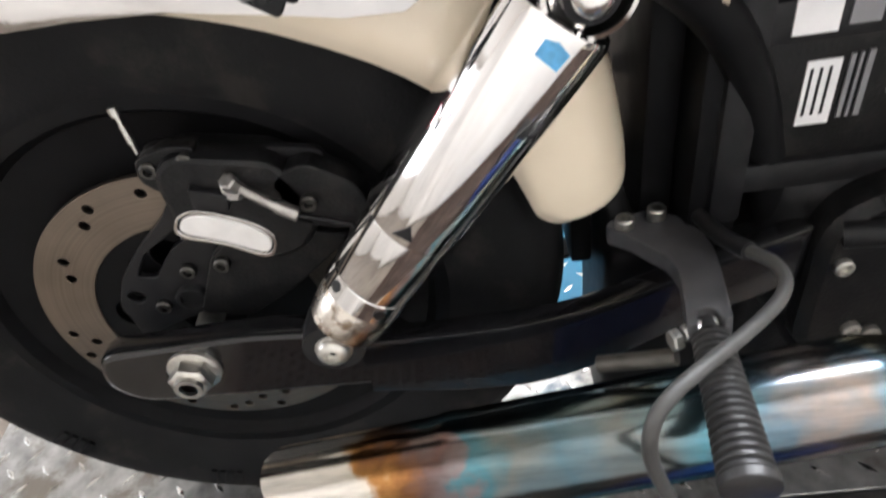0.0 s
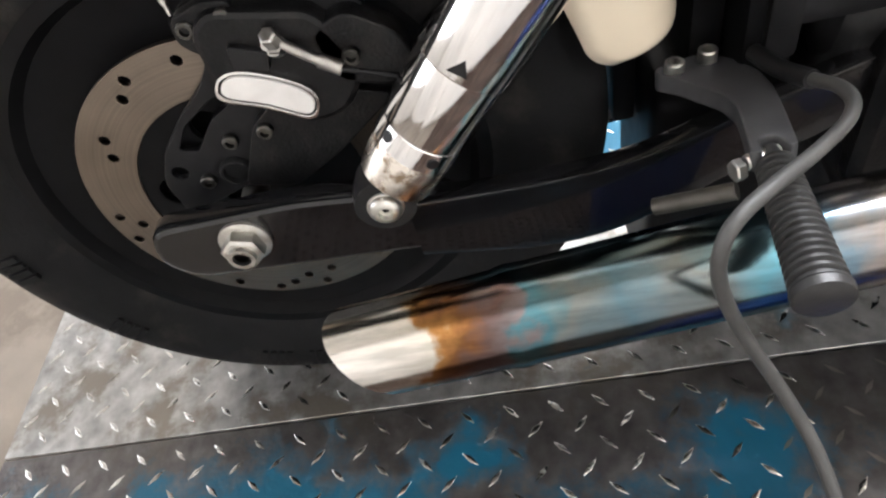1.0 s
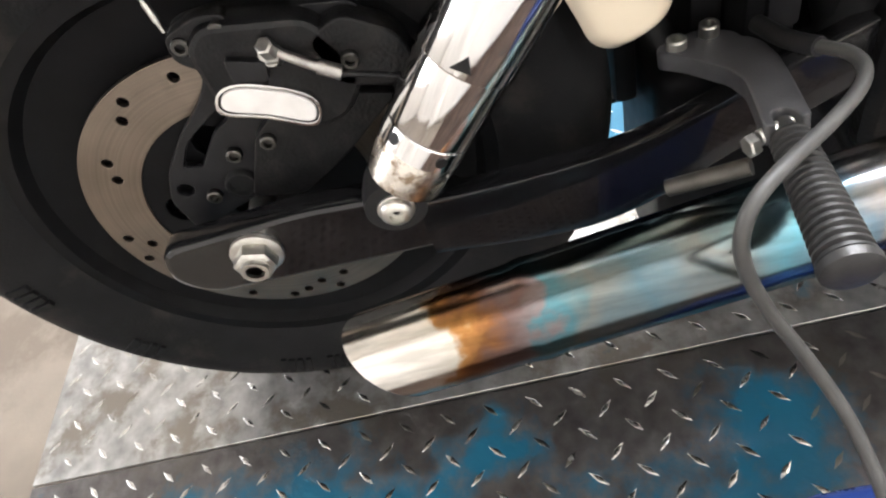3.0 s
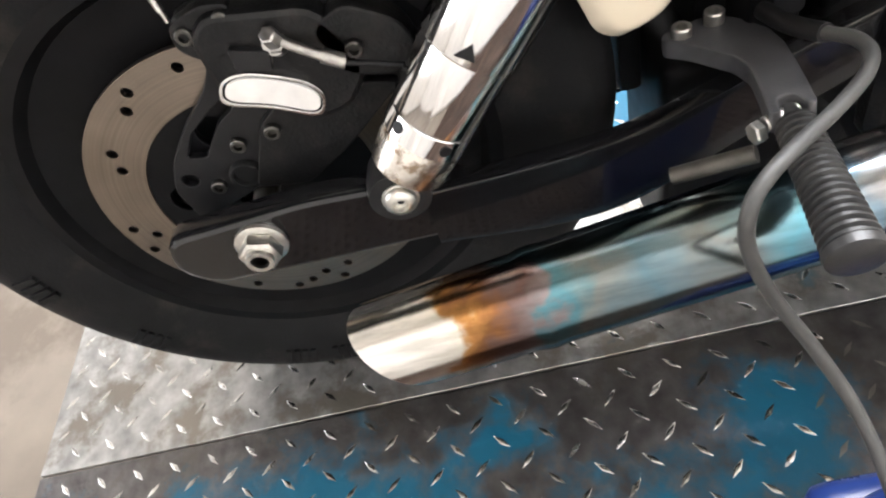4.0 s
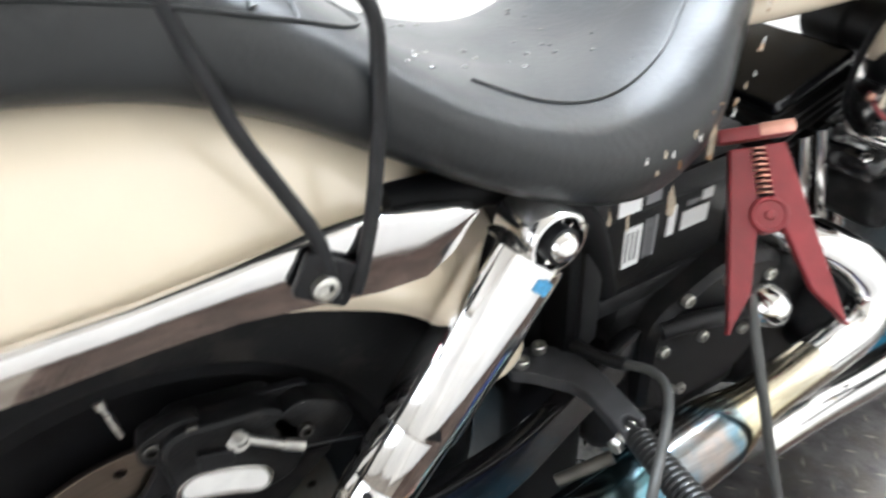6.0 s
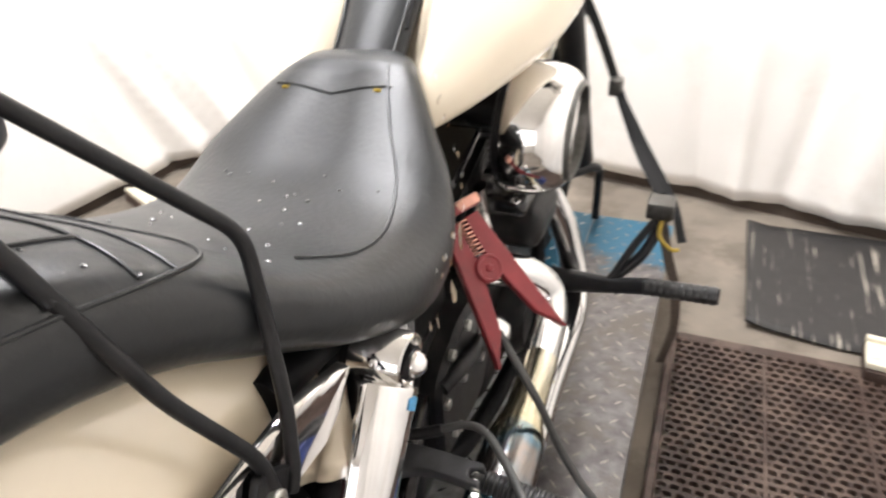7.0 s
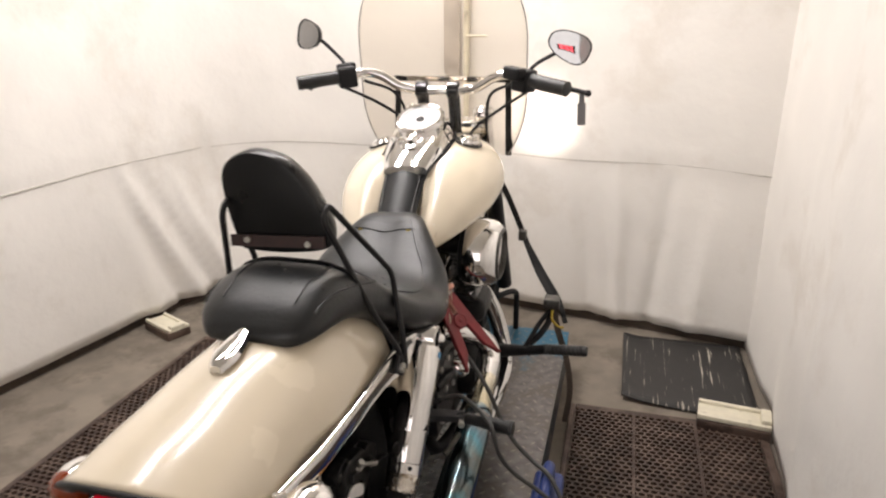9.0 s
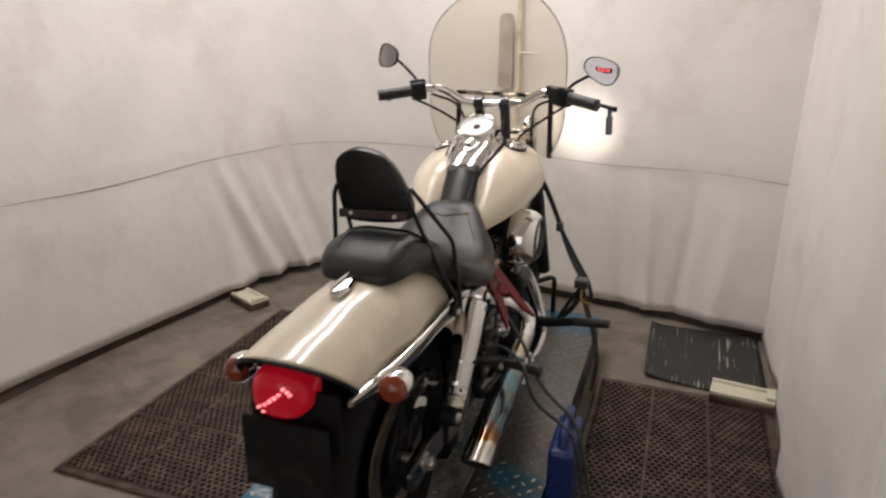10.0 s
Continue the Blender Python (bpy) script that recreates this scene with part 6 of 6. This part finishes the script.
part("buckle", bm, ZINC_DARK, strap, "dull metal buckle")
bm = B()
box(bm, (0.308, 0.98, 0.372), (0.352, 1.025, 0.402), 0.005)
part("buckle", bm, ZINC_DARK, strap, "dull metal cam buckle")
bm = B()
tube(bm, spline([(0.335, 0.985, 0.372), (0.335, 0.97, 0.35), (0.35, 0.965, 0.335), (0.36, 0.968, 0.328), (0.368, 0.972, 0.328)], 6), 0.0035, 10)
part("hook_sleeve", bm, YELLOW, strap, "worn yellow hook sleeve")
bm = B()
tube(bm, spline([(0.33, 1.0, 0.37), (0.3, 0.97, 0.33), (0.275, 0.94, 0.285), (0.265, 0.93, 0.265), (0.285, 0.925, 0.255)], 6), 0.007, 10)
part("hook", bm, BLACK_SATIN, strap)

# ---- mats, ramps ----


def grid_mat(name, x0, x1, y0, y1, label):
    """A drainage mat: staggered rows of holes through thick rubber, with plain strips between the fields."""
    bm = B()
    z0, z1, px, py = FLOOR_Z + 0.001, FLOOR_Z + 0.014, 0.0235, 0.0195
    nx, ny = int((x1 - x0) / px), int((y1 - y0) / py)
    verts, polys = [], []
    for j in range(ny):
        sh = 0.5 * px if j % 2 else 0.0
        for i in range(nx):
            cx, cy, k = x0 + (i + 0.5) * px + sh, y0 + (j + 0.5) * py, len(verts)
            outer = [(cx - px / 2, cy - py / 2), (cx, cy - py / 2), (cx + px / 2, cy - py / 2), (cx + px / 2, cy + py / 2), (cx, cy + py / 2), (cx - px / 2, cy + py / 2)]
            verts += [(a, b, z1) for a, b in outer]
            inner = [(cx - 0.0086, cy - 0.0045), (cx, cy - 0.0078), (cx + 0.0086, cy - 0.0045), (cx + 0.0086, cy + 0.0045), (cx, cy + 0.0078), (cx - 0.0086, cy + 0.0045)]
            for zz in (z1, z0):
                verts += [(a, b, zz) for a, b in inner]
            for q in range(6):
                p = (q + 1) % 6
                polys += [(k + q, k + p, k + 6 + p, k + 6 + q), (k + 6 + q, k + 6 + p, k + 12 + p, k + 12 + q)]
    me = bpy.data.meshes.new(name)
    me.from_pydata(verts, [], polys)
    bm.from_mesh(me)
    bmesh.ops.remove_doubles(bm, verts=bm.verts, dist=0.0005)
    ob = part(name, bm, MAT_RUBBER)
    bm = B()
    for lo, hi in (((x0 - 0.02, y0 - 0.03, FLOOR_Z), (x0, y1 + 0.03, z1 - 0.001)), ((x1, y0 - 0.03, FLOOR_Z), (x1 + 0.03, y1 + 0.03, z1 - 0.001)), ((x0, y0 - 0.03, FLOOR_Z), (x1, y0, z1 - 0.001)), ((x0, y1, FLOOR_Z), (x1, y1 + 0.03, z1 - 0.001))):
        box(bm, lo, hi, 0.004, seg=1)
    part("mat_border", bm, MAT_RUBBER, ob)
    for k in (1, 2):
        bm = B()
        xr = x0 + (x1 - x0) * k / 3
        box(bm, (xr - 0.005, y0, z1 - 0.004), (xr + 0.005, y1, z1 + 0.0015), 0.0015, seg=1)
        part("mat_rib", bm, MAT_RUBBER, ob)
    for k in range(1, 4):
        bm = B()
        yr = y0 + (y1 - y0) * k / 4
        box(bm, (x0, yr - 0.005, z1 - 0.004), (x1, yr + 0.005, z1 + 0.0012), 0.0015, seg=1)
        part("mat_rib", bm, MAT_RUBBER, ob)
    return tagged(ob, label, "mat", "rubber mats")


grid_mat("rubber_mat", 0.4, 1.0, -0.2, 1.36, "brown perforated rubber drainage mat on the floor")
grid_mat("rubber_mat", -1.2, -0.5, 0.2, 1.5, "brown perforated rubber drainage mat, dirty")
bm = B()
nx, ny = 16, 16
grid = []
for j in range(ny + 1):
    row = []
    for i in range(nx + 1):
        x, y = 0.555 + 0.47 * i / nx, 1.47 + 0.53 * j / ny
        row.append(Vector((x, y - 0.03 * math.sin(math.pi * i / nx * 0.7) * (1 - j / ny), FLOOR_Z + 0.006 + 0.008 * max(0, noise.noise((x * 4, y * 4, 2))) + (0.012 * (1 - i / 2) if i < 2 else 0))))
    grid.append(row)
loft(bm, grid, cap=False, closed=False)
ob = part("door_mat", bm, MARBLED, None, "", 70)
so = ob.modifiers.new("thickness", "SOLIDIFY")
so.thickness, so.offset = 0.006, -1
tagged(ob, "black mat with pale marbled streaks", "mat")


def tray(at, yaw, label, size=1.0):
    m = pose(*at, 0, 0, yaw) @ Matrix.Diagonal((size, size, size, 1))
    t = thing("wheel_chock", label, "chock", "cream floor ramps")
    t.matrix_world = m
    # solid brown block added in place of the dark gap under the ramp
    bm = B()
    box(bm, (-0.1, -0.055, 0), (0.1, 0.055, 0.035), 0.006)
    part("base", bm, MAT_RUBBER, t, "brown block filling the gap under the ramp")
    bm = B()
    for y in (-0.048, 0.036):
        box(bm, (-0.1, y, 0.036), (0.1, y + 0.014, 0.05), 0.003)
    box(bm, (-0.1, -0.034, 0.036), (0.1, 0.036, 0.041), 0.001)
    box(bm, (0.072, -0.034, 0.0415), (0.1, 0.034, 0.062), 0.004)
    part("top_rail", bm, RAMP_CREAM, t, "cream plastic top")
    return t


tray((0.925, 1.39, FLOOR_Z), -7, "low cream plastic ramp on a brown block", 1.15)
tray((-1.42, 1.55, FLOOR_Z), -24, "low cream plastic ramp by the hung sheet")

# pole at the parting of the front sheet; a brown plate paints the slit's shade
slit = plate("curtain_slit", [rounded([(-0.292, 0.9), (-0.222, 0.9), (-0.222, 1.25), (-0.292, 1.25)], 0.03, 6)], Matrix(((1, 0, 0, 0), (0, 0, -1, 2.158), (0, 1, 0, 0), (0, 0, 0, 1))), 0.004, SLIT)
tagged(slit, "brown plate standing in for the shaded gap in the front sheet", "slit", kind="structure")
pole = thing("curtain_pole", "pale upright pole before the hung sheet", "pole", at=(-0.19, 2.145, FLOOR_Z))
bm = B()
cyl(bm, (0, 0, 0.08), (0, 0, 2.57), 0.013)
part("upright", bm, RAMP_CREAM, pole)
bm = B()
cyl(bm, (0.0, -0.012, 1.25), (0.09, -0.012, 1.25), 0.005)
part("crossbar", bm, RAMP_CREAM, pole)

# red display on the rear wall
led = thing("led_display", "small lit red display on the wall", "display", at=(0.95, -3.08, 1.48))
bm = B()
box(bm, (-0.2, -0.222, -0.09), (0.2, 0.0, 0.09), 0.006)
part("case", bm, BLACK_SATIN, led)
RED_SIGN = bpy.data.materials.new("red_display_glow")
RED_SIGN.use_nodes = True
RED_SIGN.node_tree.nodes["Principled BSDF"].inputs["Emission Color"].default_value = (1, 0.02, 0.05, 1)
RED_SIGN.node_tree.nodes["Principled BSDF"].inputs["Emission Strength"].default_value = 3
for k in range(3):
    bm = B()
    box(bm, (-0.17 + 0.115 * k, 0.001, -0.07), (-0.08 + 0.115 * k, 0.004, 0.07))
    part("digit", bm, RED_SIGN, led, "lit red digit")
